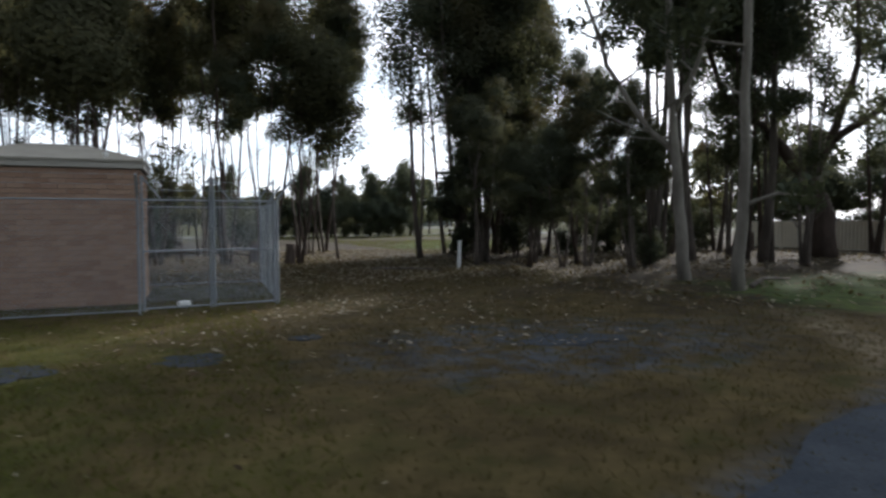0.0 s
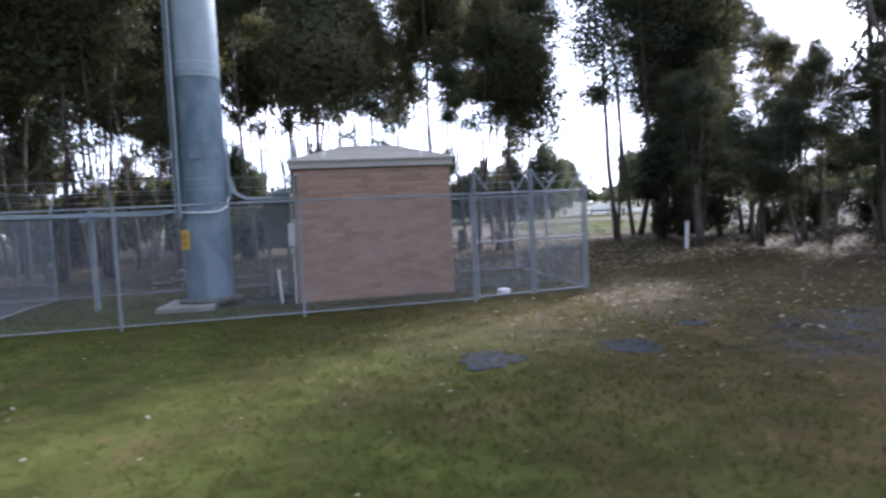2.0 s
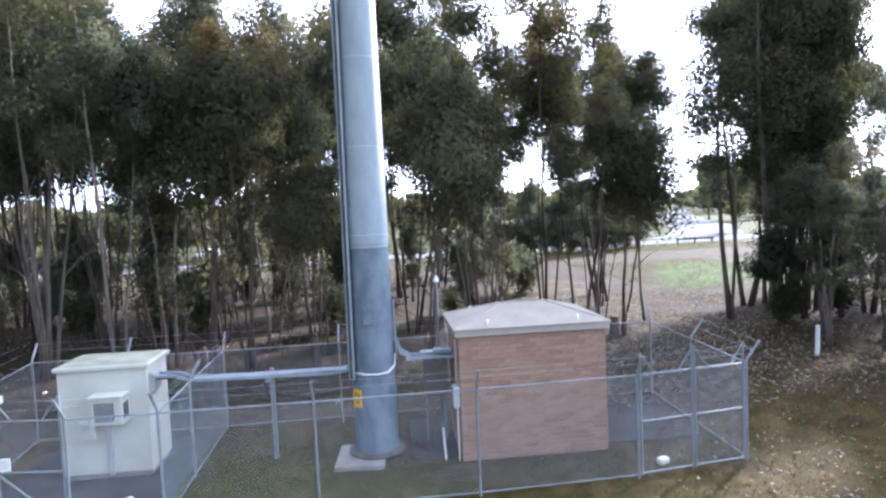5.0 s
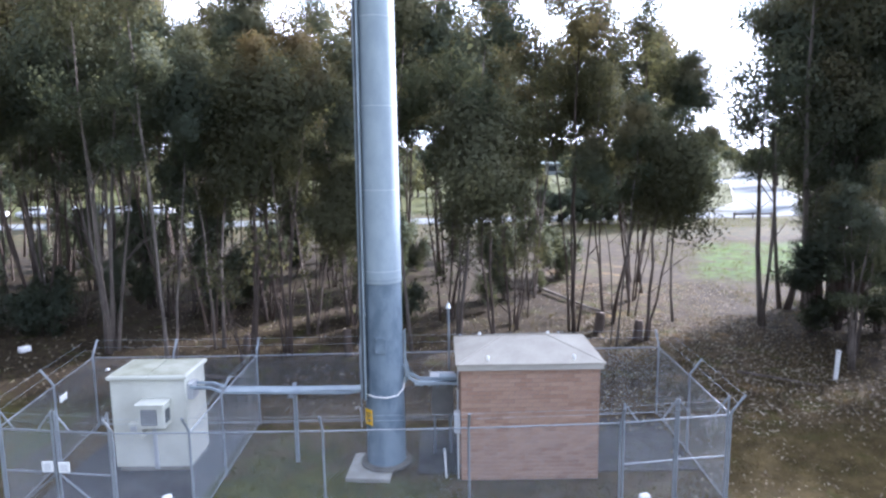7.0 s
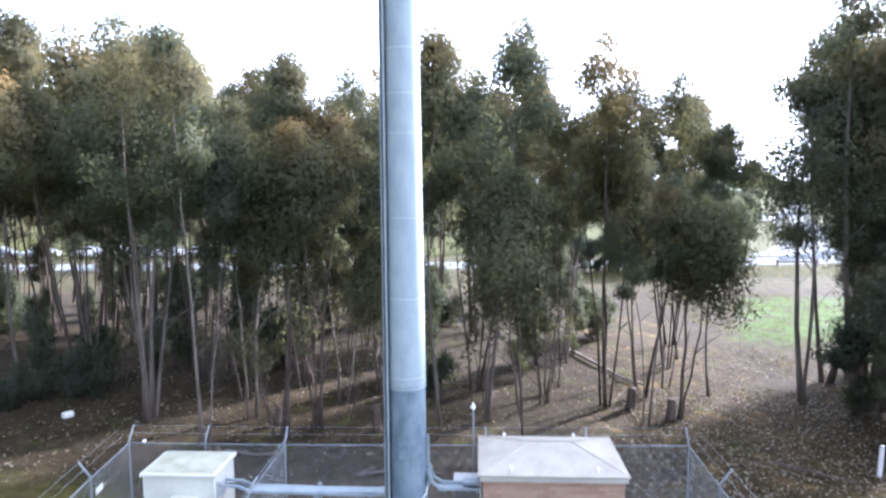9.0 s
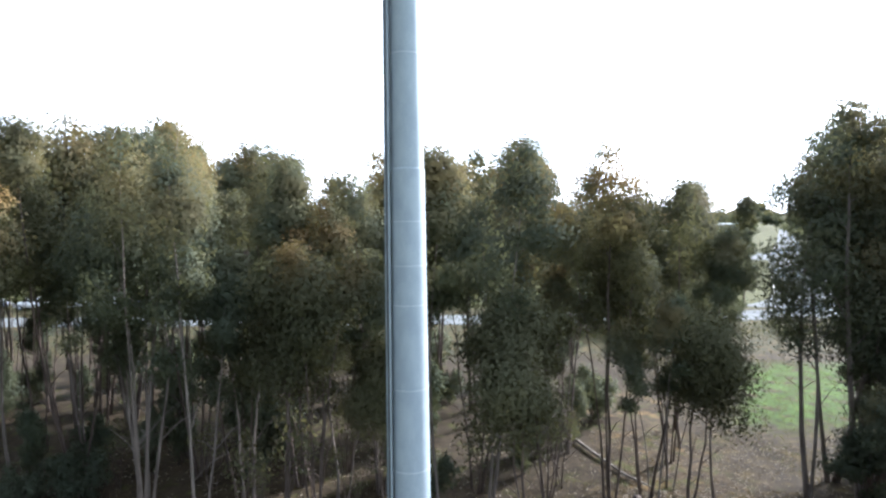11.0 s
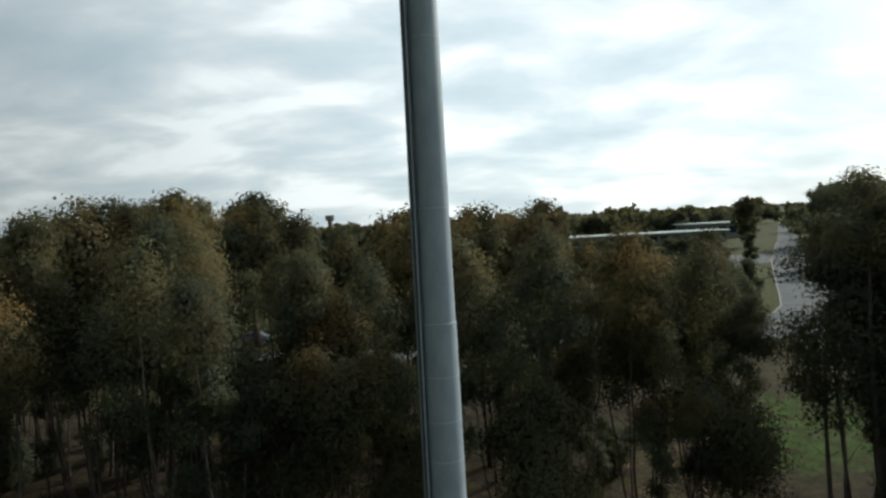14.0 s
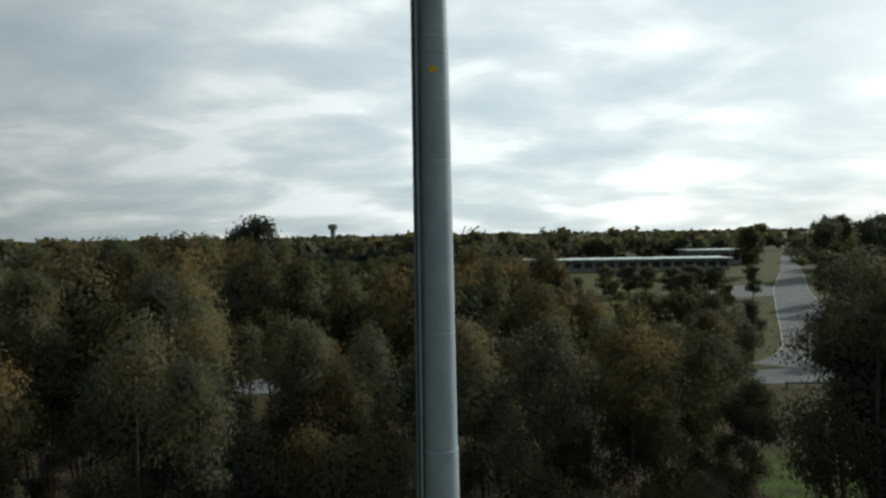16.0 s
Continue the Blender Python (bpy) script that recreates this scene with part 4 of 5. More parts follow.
def make_tree(seed, height, stems, first, spread, leaves, size, bark, leafmat, label, thick=0.12, lean=0.10, clumps=(5, 8), clump_r=(0.65, 1.15), name="gum_tree", sides=6):
    rng = np.random.default_rng(seed)
    r = random.Random(seed)
    root = empty(name, label=label, category="tree", group="gum trees")
    bm = bmesh.new()
    centres, radii, hubs = [], [], []
    for s in range(stems):
        a = 2 * math.pi * (s + r.random() * 0.7) / stems
        ln = lean * (1 if stems > 1 else r.uniform(0.2, 1.0)) * r.uniform(0.5, 1.5)
        h = height * (1.0 if s == 0 else r.uniform(0.78, 0.98))
        base = Vector((math.cos(a), math.sin(a), 0)) * (0.16 * (stems > 1))
        pts, rad = [], []
        n = 9
        wob = Vector((r.uniform(-1, 1), r.uniform(-1, 1), 0)) * 0.034 * h
        for k in range(n):
            u = k / (n - 1)
            z = -0.15 + (h * 0.94 + 0.15) * u
            p = base + Vector((math.cos(a), math.sin(a), 0)) * ln * h * u ** 1.2 + wob * math.sin(3.0 * u) + Vector((r.uniform(-1, 1), r.uniform(-1, 1), 0)) * 0.05
            pts.append(Vector((p.x, p.y, z)))
            rad.append(max(0.012, thick * (1 - 0.88 * u) * (1.35 if k == 0 else 1.0) * (1 if s == 0 else r.uniform(0.6, 0.85))))
        tube(bm, pts, rad, sides)
        m = r.randint(*clumps)
        for b in range(m):
            u = first + (0.96 - first) * ((b + r.random()) / m)
            w = (u - first) / (1 - first)
            i = min(int(u * (n - 1)), n - 2)
            o = pts[i].lerp(pts[i + 1], u * (n - 1) - i)
            ang = r.random() * 2 * math.pi
            reach = spread * r.uniform(0.5, 1.0) * (0.65 + 0.6 * w if w < 0.5 else 0.95 - 1.1 * (w - 0.5))
            tip = o + Vector((math.cos(ang) * reach, math.sin(ang) * reach, r.uniform(0.3, 0.8) * reach))
            mid = o.lerp(tip, 0.5) + Vector((0, 0, -0.10 * reach))
            q = rad[i] * 0.42
            tube(bm, [o - Vector((0, 0, 0.35 * reach)), mid, tip], [q, q * 0.7, 0.008], max(4, sides - 2), False)
            cr = r.uniform(*clump_r) * (1.0 if w < 0.6 else 1.0 - 0.5 * (w - 0.6))
            centres.append(tip)
            radii.append(cr)
            if r.random() < 0.6:
                centres.append(o.lerp(tip, 0.45) + Vector((r.uniform(-.3, .3), r.uniform(-.3, .3), r.uniform(0.0, .5))))
                radii.append(cr * 0.8)
        # the top closes to a dome
        for drop, grow in ((0.0, 0.75), (0.7, 1.1), (1.6, 1.35)):
            centres.append(pts[-1] + Vector((r.uniform(-.2, .2), r.uniform(-.2, .2), -drop * clump_r[1])))
            radii.append(clump_r[1] * grow)
        mine = [Vector(c) for c in centres[len(hubs):]]
        hubs += [tuple(sum(mine, Vector()) / len(mine) - Vector((0, 0, 0.4)))] * len(mine)
        # a few bare dead twigs below the crown
        for b in range(2):
            u = first * r.uniform(0.45, 0.95)
            i = min(int(u * (n - 1)), n - 2)
            ang = r.random() * 6.28
            l = r.uniform(0.4, 1.2)
            o = pts[i]
            tube(bm, [o, o + Vector((math.cos(ang) * l * .5, math.sin(ang) * l * .5, l * .5)), o + Vector((math.cos(ang) * l, math.sin(ang) * l, l * .8))], [0.02, 0.014, 0.005], 4, False)
    part("trunk", bm, bark, root, smooth=True)
    V, F, N = leaf_cloud(rng, [tuple(c) for c in centres], radii, leaves, size, hubs=hubs)
    soup("crown", V, F, leafmat, root, normals=N)
    return root


woodtrees, backtrees = [], []
TALL = ("tall slender gum tree with grey-green crown in the wood", "tall multi-stemmed gum tree with olive-brown crown in the wood")
for k in range(10):
    stems = (3, 3, 2, 4, 2, 4, 1, 3, 3, 4)[k]
    few = {1: (11, 13), 2: (7, 8), 3: (5, 6), 4: (4, 5)}[stems]
    woodtrees.append(make_tree(100 + k, 13.0, stems, 0.52 + 0.03 * (k % 4), 1.2, 19500, 0.118, (M_BARK, M_BARK2)[k % 2], (M_LEAF, M_LEAF2, M_LEAF3, M_LEAF2)[k % 4], TALL[k % 2], 0.062, 0.10, few, (0.55, 0.85)))
for k in range(6):
    stems = (2, 3, 1, 3, 2, 4)[k]
    few = {1: (11, 13), 2: (7, 8), 3: (5, 7), 4: (4, 5)}[stems]
    backtrees.append(make_tree(120 + k, 13.0, stems, 0.58, 1.3, 6200, 0.21, M_BARK2, (M_LEAF2, M_LEAF, M_LEAF2)[k % 3], TALL[1], 0.065, 0.085, few, (0.6, 1.0), sides=5))
clump = make_tree(131, 13.8, 5, 0.56, 1.15, 21000, 0.12, M_BARK, M_LEAF3, "gum tree with a fan of bare leaning stems", 0.072, 0.12, (5, 6), (0.6, 1.0))
rounds = [make_tree(140 + k, 8.6, 2, 0.60, 1.3, (20000, 7000)[k], (0.117, 0.20)[k], M_BARK2, M_LEAF2, "young gum tree with dense rounded brownish crown", 0.06, 0.06, (7, 9), (0.75, 1.1)) for k in range(2)]
darks = [make_tree(150 + k, 14.5, 2 + k, 0.30, 1.9, 14500, 0.146, (M_BARK2, M_BARK)[k], M_LEAF, "tall dark gum tree leafy almost to the ground", 0.12, 0.07, (9, 10) if k == 0 else (6, 7), (0.5, 1.0)) for k in range(2)]
lofty = make_tree(155, 14.5, 2, 0.36, 2.2, 14000, 0.142, M_BARK, M_LEAF, "tall gum tree with leaning stems and high crown", 0.12, 0.10, (8, 9), (0.5, 0.95))
high = make_tree(157, 18.0, 2, 0.62, 2.6, 9000, 0.20, M_BARK, M_LEAF, "very tall gum tree with bare stem, high crown shading the lawn", 0.15, 0.05, (9, 10), (0.9, 1.5))
thick = make_tree(158, 14.0, 2, 0.34, 1.9, 21000, 0.144, M_BARK2, M_LEAF, "tall dark gum tree with dense heavy crown", 0.12, 0.06, (10, 11), (0.8, 1.25))
bushes = [make_tree(170 + k, 2.4, 4, 0.1, 0.8, 3600, 0.17, M_BARK2, M_LEAF, "dark low bush under the trees", 0.04, 0.25, (3, 5), (0.35, 0.6), "bush") for k in range(2)]
verge = [make_tree(176 + k, 6.8, 3, 0.10, 1.3, 5200, 0.24, M_BARK2, (M_LEAF, M_LEAF3)[k], "young leafy gum tree beside the road", 0.07, 0.08, (6, 8), (0.6, 0.95)) for k in range(2)]
bare = make_tree(180, 4.2, 3, 0.6, 0.8, 420, 0.15, M_BARK2, M_LEAF2, "thin half-dead sapling with bare stems", 0.04, 0.18, (2, 3), (0.3, 0.5), "sapling")
coarse = [make_tree(190 + k, 11.0, 1, 0.20, 2.9, 2300, 0.60, M_BARK2, (M_LEAF, M_LEAF3, M_LEAF2)[k], "broad gum tree beyond the road", 0.22, 0.05, (13, 16), (1.0, 1.6)) for k in range(3)]
broad = make_tree(197, 15.5, 1, 0.28, 4.2, 7500, 0.46, M_BARK2, M_LEAF, "large spreading dark gum tree beyond the road", 0.4, 0.03, (20, 22), (1.2, 1.9))


def limbed_gum(seed, limbs, clumps, leaves, bark, label):
    """A gum drawn limb by limb: each limb is its line and its two radii, each clump a centre and radius."""
    rng = np.random.default_rng(seed)
    root = empty("gum_tree", label=label, category="tree", group="gum trees")
    bm = bmesh.new()
    r = random.Random(seed)
    tips = []
    for pts, r0, r1 in limbs:
        fine = []
        for a, b in zip(pts, pts[1:]):
            for k in range(3):
                p = Vector(a).lerp(Vector(b), k / 3)
                fine.append(p + Vector((r.uniform(-1, 1), r.uniform(-1, 1), 0)) * 0.04 * (len(fine) > 0))
        fine.append(Vector(pts[-1]))
        m = len(fine) - 1
        tube(bm, fine, [r0 + (r1 - r0) * (k / m) ** 0.8 for k in range(m + 1)], 9)
        tips.append(fine[-1])
        # side shoots
        for k in range(2, m):
            if fine[k].z > 3.2 and r.random() < 0.75:
                ang, l = r.random() * 6.283, r.uniform(0.6, 1.6)
                tip = fine[k] + Vector((math.cos(ang) * l, math.sin(ang) * l, l * r.uniform(0.1, 0.8)))
                tube(bm, [fine[k], fine[k].lerp(tip, 0.5) + Vector((0, 0, -.06)), tip], [0.035, 0.024, 0.006], 5, False)
                if fine[k].z > 4.5 or r.random() < 0.3:
                    tips.append(tip)
    part("trunk", bm, bark, root, smooth=True)
    cs = [tuple(t) for t in tips]
    rs = [r.uniform(0.45, 0.8) for _ in tips]
    for x, y, z, q in clumps:
        for k in range(3):
            cs.append((x + r.uniform(-.6, .6) * q, y + r.uniform(-.6, .6) * q, z + r.uniform(-.5, .5) * q))
            rs.append(q * 0.7)
    V, F, N = leaf_cloud(rng, cs, rs, leaves, 0.19)
    soup("crown", V, F, M_LEAF, root, normals=N)
    return root


used = set()


def plant(tree, x, y, scale=1.0, turn=0.0, wide=None, label="", tilt=0.0):
    """Sets the tree itself the first time, and copies after that. tilt: degrees of lean towards +x."""
    m = pose(x, y, -0.03, 0, tilt, 0) @ pose(0, 0, 0, 0, 0, turn)
    if tree.name in used:
        tree = copy_thing(tree, m)
    else:
        used.add(tree.name)
        tree.matrix_basis = m
    w = scale if wide is None else wide
    tree.scale = (w, w, scale)
    if label:
        tree["label"] = label
    return tree


rt = random.Random(21)
taken = []


def free(x, y, gap):
    return all((x - a) ** 2 + (y - b) ** 2 > gap * gap for a, b in taken)


def put(tree, x, y, scale=1.0, wide=None, turn=None, tilt=0.0):
    taken.append((x, y))
    return plant(tree, x, y, scale, rt.uniform(0, 360) if turn is None else turn, wide, tilt=tilt)


TOPS_AT = (-0.72, -0.60, -0.49, -0.41, -0.36, -0.29, -0.245, -0.22, -0.18, -0.06, 0.02, 0.105, 0.19, 0.28, 0.35, 0.40)
TOPS = (0.224, 0.248, 0.210, 0.181, 0.193, 0.156, 0.106, 0.105, 0.150, 0.196, 0.199, 0.144, 0.169, 0.128, 0.10, 0.034)


def rise(x, y):
    """Scale of a tree in the wood: its uneven canopy dips and swells along the edge."""
    top = 9.0 + (y + 11.8) * float(np.interp(x / (y + 11.8), TOPS_AT, TOPS))
    top = min(top, 15.9 if x < -10 else 14.6)
    low = rt.random()
    return top / 12.3 - rt.uniform(0.0, 0.05) - (rt.uniform(0.08, 0.24) if low < 0.35 else 0.0)


# stems whose feet can be told apart
put(clump, -12.0, 9.4, 1.10)
for k, (x, y) in enumerate(((-13.2, 16.0), (-9.2, 11.4), (-8.3, 9.6), (-5.6, 8.6), (-5.3, 11.3), (-5.8, 14.6), (-1.4, 9.0), (-0.2, 13.0), (0.2, 9.6), (2.5, 12.2), (3.9, 17.0), (6.2, 12.0), (5.7, 9.2), (-16.6, 7.4), (7.6, 13.5), (8.4, 16.0), (9.4, 17.8), (9.9, 20.5))):
    put(woodtrees[k % 10], x, y, rise(x, y))
for x, y, s in ((1.5, 7.2, 1.03), (-6.7, 8.0, 1.18), (-3.2, 9.8, 0.8)):
    put(rounds[0], x, y, s)
put(rounds[0], 6.9, 9.9, 0.93, 1.1)
put(woodtrees[6], 8.9, 12.4, 0.84)
put(woodtrees[3], 4.7, 11.2, 1.08)
n = 0
while n < 86:
    x, y = rt.uniform(-44, 9.5), rt.uniform(6.5, 34.0)
    if x > 6.5 and y < 15 or x > 5 + y * 0.14 or (x > -8 and y < 9) or 0.2 < (x + 1.2) / (y + 11.3) < 0.345:
        continue
    if free(x, y, 1.75):
        put(woodtrees[n % 10] if y < 15 or n % 9 == 0 else backtrees[n % 6], x, y, rise(x, y))
        n += 1
n = 0
while n < 6:
    x, y = rt.uniform(-34, -8), rt.uniform(11, 30)
    if free(x, y, 1.4):
        put(backtrees[n % 6], x, y, rise(x, y) * 0.86)
        n += 1
for x, y in ((-15.6, 11.6), (-16.8, 12.4), (-17.8, 11.2), (-18, 10), (-22, 9), (-9.6, 14.2), (-3.2, 14.0), (-1.8, 12.2), (1.9, 16.4)):
    plant(bushes[n % 2], x, y, rt.uniform(0.5, 0.85), rt.uniform(0, 360))
    n += 1
for k in range(30):
    x, y = rt.uniform(-38, 6.5), rt.uniform(13, 36)
    q = rt.uniform(0.4, 0.85)
    plant(verge[k % 2], x, y, q, rt.uniform(0, 360), q * 0.75, "thin leafy gum sapling in the wood")
for k in range(16):
    x, y = rt.uniform(-40, 8), rt.uniform(15, 36)
    plant(bushes[k % 2], x, y, rt.uniform(0.7, 1.3), rt.uniform(0, 360))
for x, y in ((-8.3, 10.4), (-6.4, 11.9), (-4.7, 9.8), (-3.9, 12.4), (-2.6, 11.0), (2.4, 11.3), (-10.6, 12.1), (-6.8, 7.9), (3.2, 13.4), (-11.2, 14.8), (-14.8, 12.6), (0.2, 10.9)):
    plant(bare, x, y, rt.uniform(0.6, 1.1), rt.uniform(0, 360))
# the dark group beyond the lawn
for k, (x, y, q, w) in enumerate(((16.6, 14.4, 1.02, 1.0), (17.4, 15.4, 1.06, 0.85), (17.9, 15.8, 1.0, 1.0), (15.6, 14.6, 1.0, 0.9))):
    put(darks[k % 2], x, y, q, w)
for k, (x, y, q, w) in enumerate(((19.6, 17.6, 1.0, 0.8), (21.2, 18.8, 1.05, 0.9), (27.5, 11.5, 0.95, 0.9), (22.6, 20.6, 1.0, 1.0), (22.6, 5.2, 0.9, 0.7), (24.0, 7.4, 0.95, 0.9), (29.5, 10.5, 0.9, 1.0), (30.0, 2.2, 0.9, 1.0), (31.0, 6.2, 0.95, 1.0), (22.0, 2.4, 0.8, 0.7))):
    put(darks[k % 2], x, y, q, w)
# unseen high crowns, added to shade the lawn beside its sunlit streak
for x, y, q in ((20.9, 7.9, 1.0), (23.1, 10.0, 1.05), (18.9, 6.0, 0.85), (22.2, 4.0, 0.95), (24.6, 6.2, 1.0), (26.4, 9.0, 1.0), (28.5, 15.0, 1.08), (20.0, 5.4, 0.9)):
    put(high, x, y, q)
for x, y, q, w in ((15.9, 12.2, 1.0, 0.9), (17.6, 14.4, 1.02, 1.0), (17.5, 11.1, 0.55, 0.8)):
    put(darks[0], x, y, q, w)
for x, y, q, w in ((13.3, 10.2, 0.60, 0.7), (15.8, 10.4, 0.66, 0.8)):
    plant(verge[0], x, y, q, rt.uniform(0, 360), w, "low leafy dark gum under the tall group")
put(high, 12.0, 11.4, 0.72, 0.75)
for x, y in ((27.0, 20.5), (29.6, 22.2)):
    put(lofty, x, y, 0.86)
for x, y, q, w in ((14.9, 11.9, 1.05, 0.95), (15.6, 13.4, 1.08, 0.95), (14.5, 10.6, 0.80, 0.8)):
    put(thick, x, y, q, w)
for x, y, q in ((17.6, 4.6, 0.45), (18.4, 10.6, 0.5), (21.5, 9.0, 0.8), (21.0, 12.0, 0.9), (24.5, 14.5, 0.9), (28.0, 13.0, 0.9)):
    plant(bushes[int(x * 10) % 2], x, y, q, rt.uniform(0, 360))
for x, y, q, turn in ((13.9, 11.3, 1.06, 150), (16.1, 14.3, 1.08, 40), (14.3, 14.2, 1.05, 260)):
    put(lofty, x, y, q, turn=turn)
for x, y, q in ((21.5, 11.0, 0.5), (24.0, 13.0, 0.5), (27.0, 15.0, 0.55), (17.4, 4.4, 0.55)):
    put(rounds[1], x, y, q)
for k, (x, y, q, w) in enumerate(((15.0, 4.4, 0.42, 0.55), (16.1, 3.6, 0.40, 0.5), (13.5, 5.2, 0.29, 0.5), (12.1, 6.3, 0.40, 0.5), (14.5, 6.8, 0.34, 0.55), (15.8, 6.2, 0.42, 0.55), (14.4, 4.7, 0.31, 0.45), (13.1, 7.8, 0.45, 0.55))):
    t = put((lofty, darks[1], thick)[k % 3], x, y, q, w, tilt=(6, -5, 3, -4)[k % 4])
    t["label"] = "small dark gum tree with drooping leaves over bare stems"
# two pale gums at the lawn's edge and an old crooked one behind
fork = limbed_gum(160, [
    ([(0, 0, -0.1), (-0.12, 0.1, 1.8), (-0.22, 0.2, 3.5), (-0.3, 0.3, 6.0), (-0.42, 0.42, 10.0), (-0.4, 0.4, 14.0)], 0.17, 0.04),
    ([(-0.2, 0.18, 3.1), (-0.75, 0.7, 3.9), (-1.35, 1.3, 5.4), (-1.75, 1.7, 7.2), (-2.1, 1.9, 9.6)], 0.085, 0.03),
    ([(-0.24, 0.22, 4.0), (0.1, -0.1, 5.0), (0.45, -0.4, 6.6), (0.7, -0.5, 9.0)], 0.075, 0.03)],
    [(-0.5, 0.5, 13.0, 1.4), (0.8, -0.6, 10.5, 1.3), (-2.2, 2.0, 10.6, 1.2), (0.2, 0.1, 8.6, 1.0), (-1.4, 1.2, 8.2, 0.9), (1.6, -0.4, 8.4, 0.9)], 7500, M_BARKPALE, "tall forked pale-barked gum tree at the lawn's edge")
plant(fork, 14.75, -0.1)
taken.append((14.7, -0.5))
mast = limbed_gum(161, [
    ([(0, 0, -0.1), (0.05, -0.05, 2.0), (0.08, -0.08, 5.0), (0.12, -0.1, 9.0), (0.15, -0.1, 14.5)], 0.14, 0.05),
    ([(0.04, -0.05, 1.75), (0.5, -0.45, 2.0), (1.0, -0.7, 1.95)], 0.05, 0.02),
    ([(0.1, -0.09, 6.2), (0.7, -0.6, 7.6), (1.2, -1.0, 9.4)], 0.09, 0.03)],
    [(0.2, -0.1, 13.6, 1.4), (1.3, -1.1, 10.0, 1.3), (-0.7, 0.6, 10.6, 1.0), (0.9, 0.6, 8.2, 0.9), (1.9, -1.4, 7.6, 1.0)], 6500, M_BARKPALE, "tall straight grey-barked gum tree at the lawn's edge")
plant(mast, 14.1, -2.3)
crooked = limbed_gum(162, [
    ([(0, 0, -0.1), (-0.1, 0.0, 1.6), (-0.5, 0.3, 3.2)], 0.55, 0.38),
    ([(-0.45, 0.3, 3.0), (-1.6, 1.2, 4.9), (-2.9, 2.3, 6.6), (-3.6, 2.8, 9.5)], 0.30, 0.06),
    ([(-0.45, 0.25, 3.0), (0.2, -0.3, 5.0), (0.6, -0.8, 7.4), (0.4, -0.9, 11.0)], 0.26, 0.05),
    ([(0.0, -0.1, 4.4), (1.3, -1.2, 5.6), (2.6, -2.2, 7.4), (3.2, -2.8, 9.6)], 0.18, 0.04)],
    [(-3.4, 2.7, 9.4, 1.7), (-2.0, 1.6, 8.0, 1.3), (0.5, -0.9, 10.6, 1.9), (3.0, -2.6, 9.4, 1.8), (1.6, -1.5, 7.6, 1.4), (-3.0, 2.4, 4.6, 1.4), (1.8, -1.8, 4.4, 1.3), (3.6, -3.0, 5.6, 1.5), (-1.0, 0.8, 11.2, 1.6)], 10500, M_BARK2, "old dark gum tree with thick crooked limbs")
plant(crooked, 26.3, 5.0)
twin = plant(mast, 25.8, -1.5, 0.95, 120)
# young trees along the near side of the road
for x, y, q, w in ((13.6, 51.0, 1.2, 0.9), (16.0, 50.6, 0.85, 0.9), (18.3, 51.4, 0.95, 0.8), (20.6, 50.8, 1.12, 0.8), (23.6, 51.2, 1.2, 1.0), (25.4, 51.6, 1.25, 1.1)):
    plant(verge[int(x) % 2], x, y, q, rt.uniform(0, 360), w)
for k in range(13):
    plant(verge[k % 2], 9.0 + 1.2 * k, 49.2 + rt.uniform(-.6, .6), rt.uniform(0.50, 0.66), rt.uniform(0, 360), 0.8, "dense dark shrub beside the road")
# beyond the road
for x, y, q in ((30, 76, 0.5), (26, 84, 0.55), (20, 80, 0.5), (12, 84, 0.5), (4, 82, 0.45)):
    plant(coarse[int(x) % 3], x, y, q, rt.uniform(0, 360))
for k in range(9):
    plant(coarse[k % 3], -70 + 9.0 * k + rt.uniform(-3, 3), rt.uniform(64, 80), rt.uniform(0.4, 0.75), rt.uniform(0, 360))
plant(broad, -27.0, 62.0, 1.2, 20, 1.1)
for x, y, q in ((33, 66.5, 0.66), (86, 190, 1.5), (91, 198, 1.4), (106, 184, 1.6), (112, 192, 1.75), (118, 184, 1.65), (126, 190, 1.75), (134, 182, 1.6), (142, 192, 1.75), (150, 184, 1.6), (122, 204, 1.8), (108, 160, 0.9), (116, 150, 1.0), (100, 130, 0.9), (61, 130, 0.7), (69, 112, 0.95), (74, 115, 1.0), (79, 113, 0.95), (72, 122, 1.0), (85, 118, 1.0), (92, 122, 1.0)):
    plant(coarse[int(x) % 3], x, y, q, rt.uniform(0, 360))
for x, y in ((56, 137), (51, 140), (46, 137), (41, 141), (36, 139), (31, 143)):
    plant(coarse[x % 3], x, y, 0.66, rt.uniform(0, 360), 1.15)
for x, y, s in ((33, 92, 0.8), (47, 70, 0.8), (36, 33, 0.6), (41, 26, 0.7), (46, 20, 0.75), (52, 30, 0.8), (44, 12, 0.6), (58, 16, 0.9), (38, 40, 0.7), (42, 4, 0.6), (44, -3, 0.65), (47, 8, 0.7), (40, 18, 0.6), (41, 9, 0.55), (43, 0, 0.6)):
    plant(coarse[int(x) % 3], x, y, s, rt.uniform(0, 360))


# ------------------------------------------------------------------ far woods and far buildings
def off_road(x, y, gap):
    return abs(x - (34 + (y - 46) * 0.44)) > gap


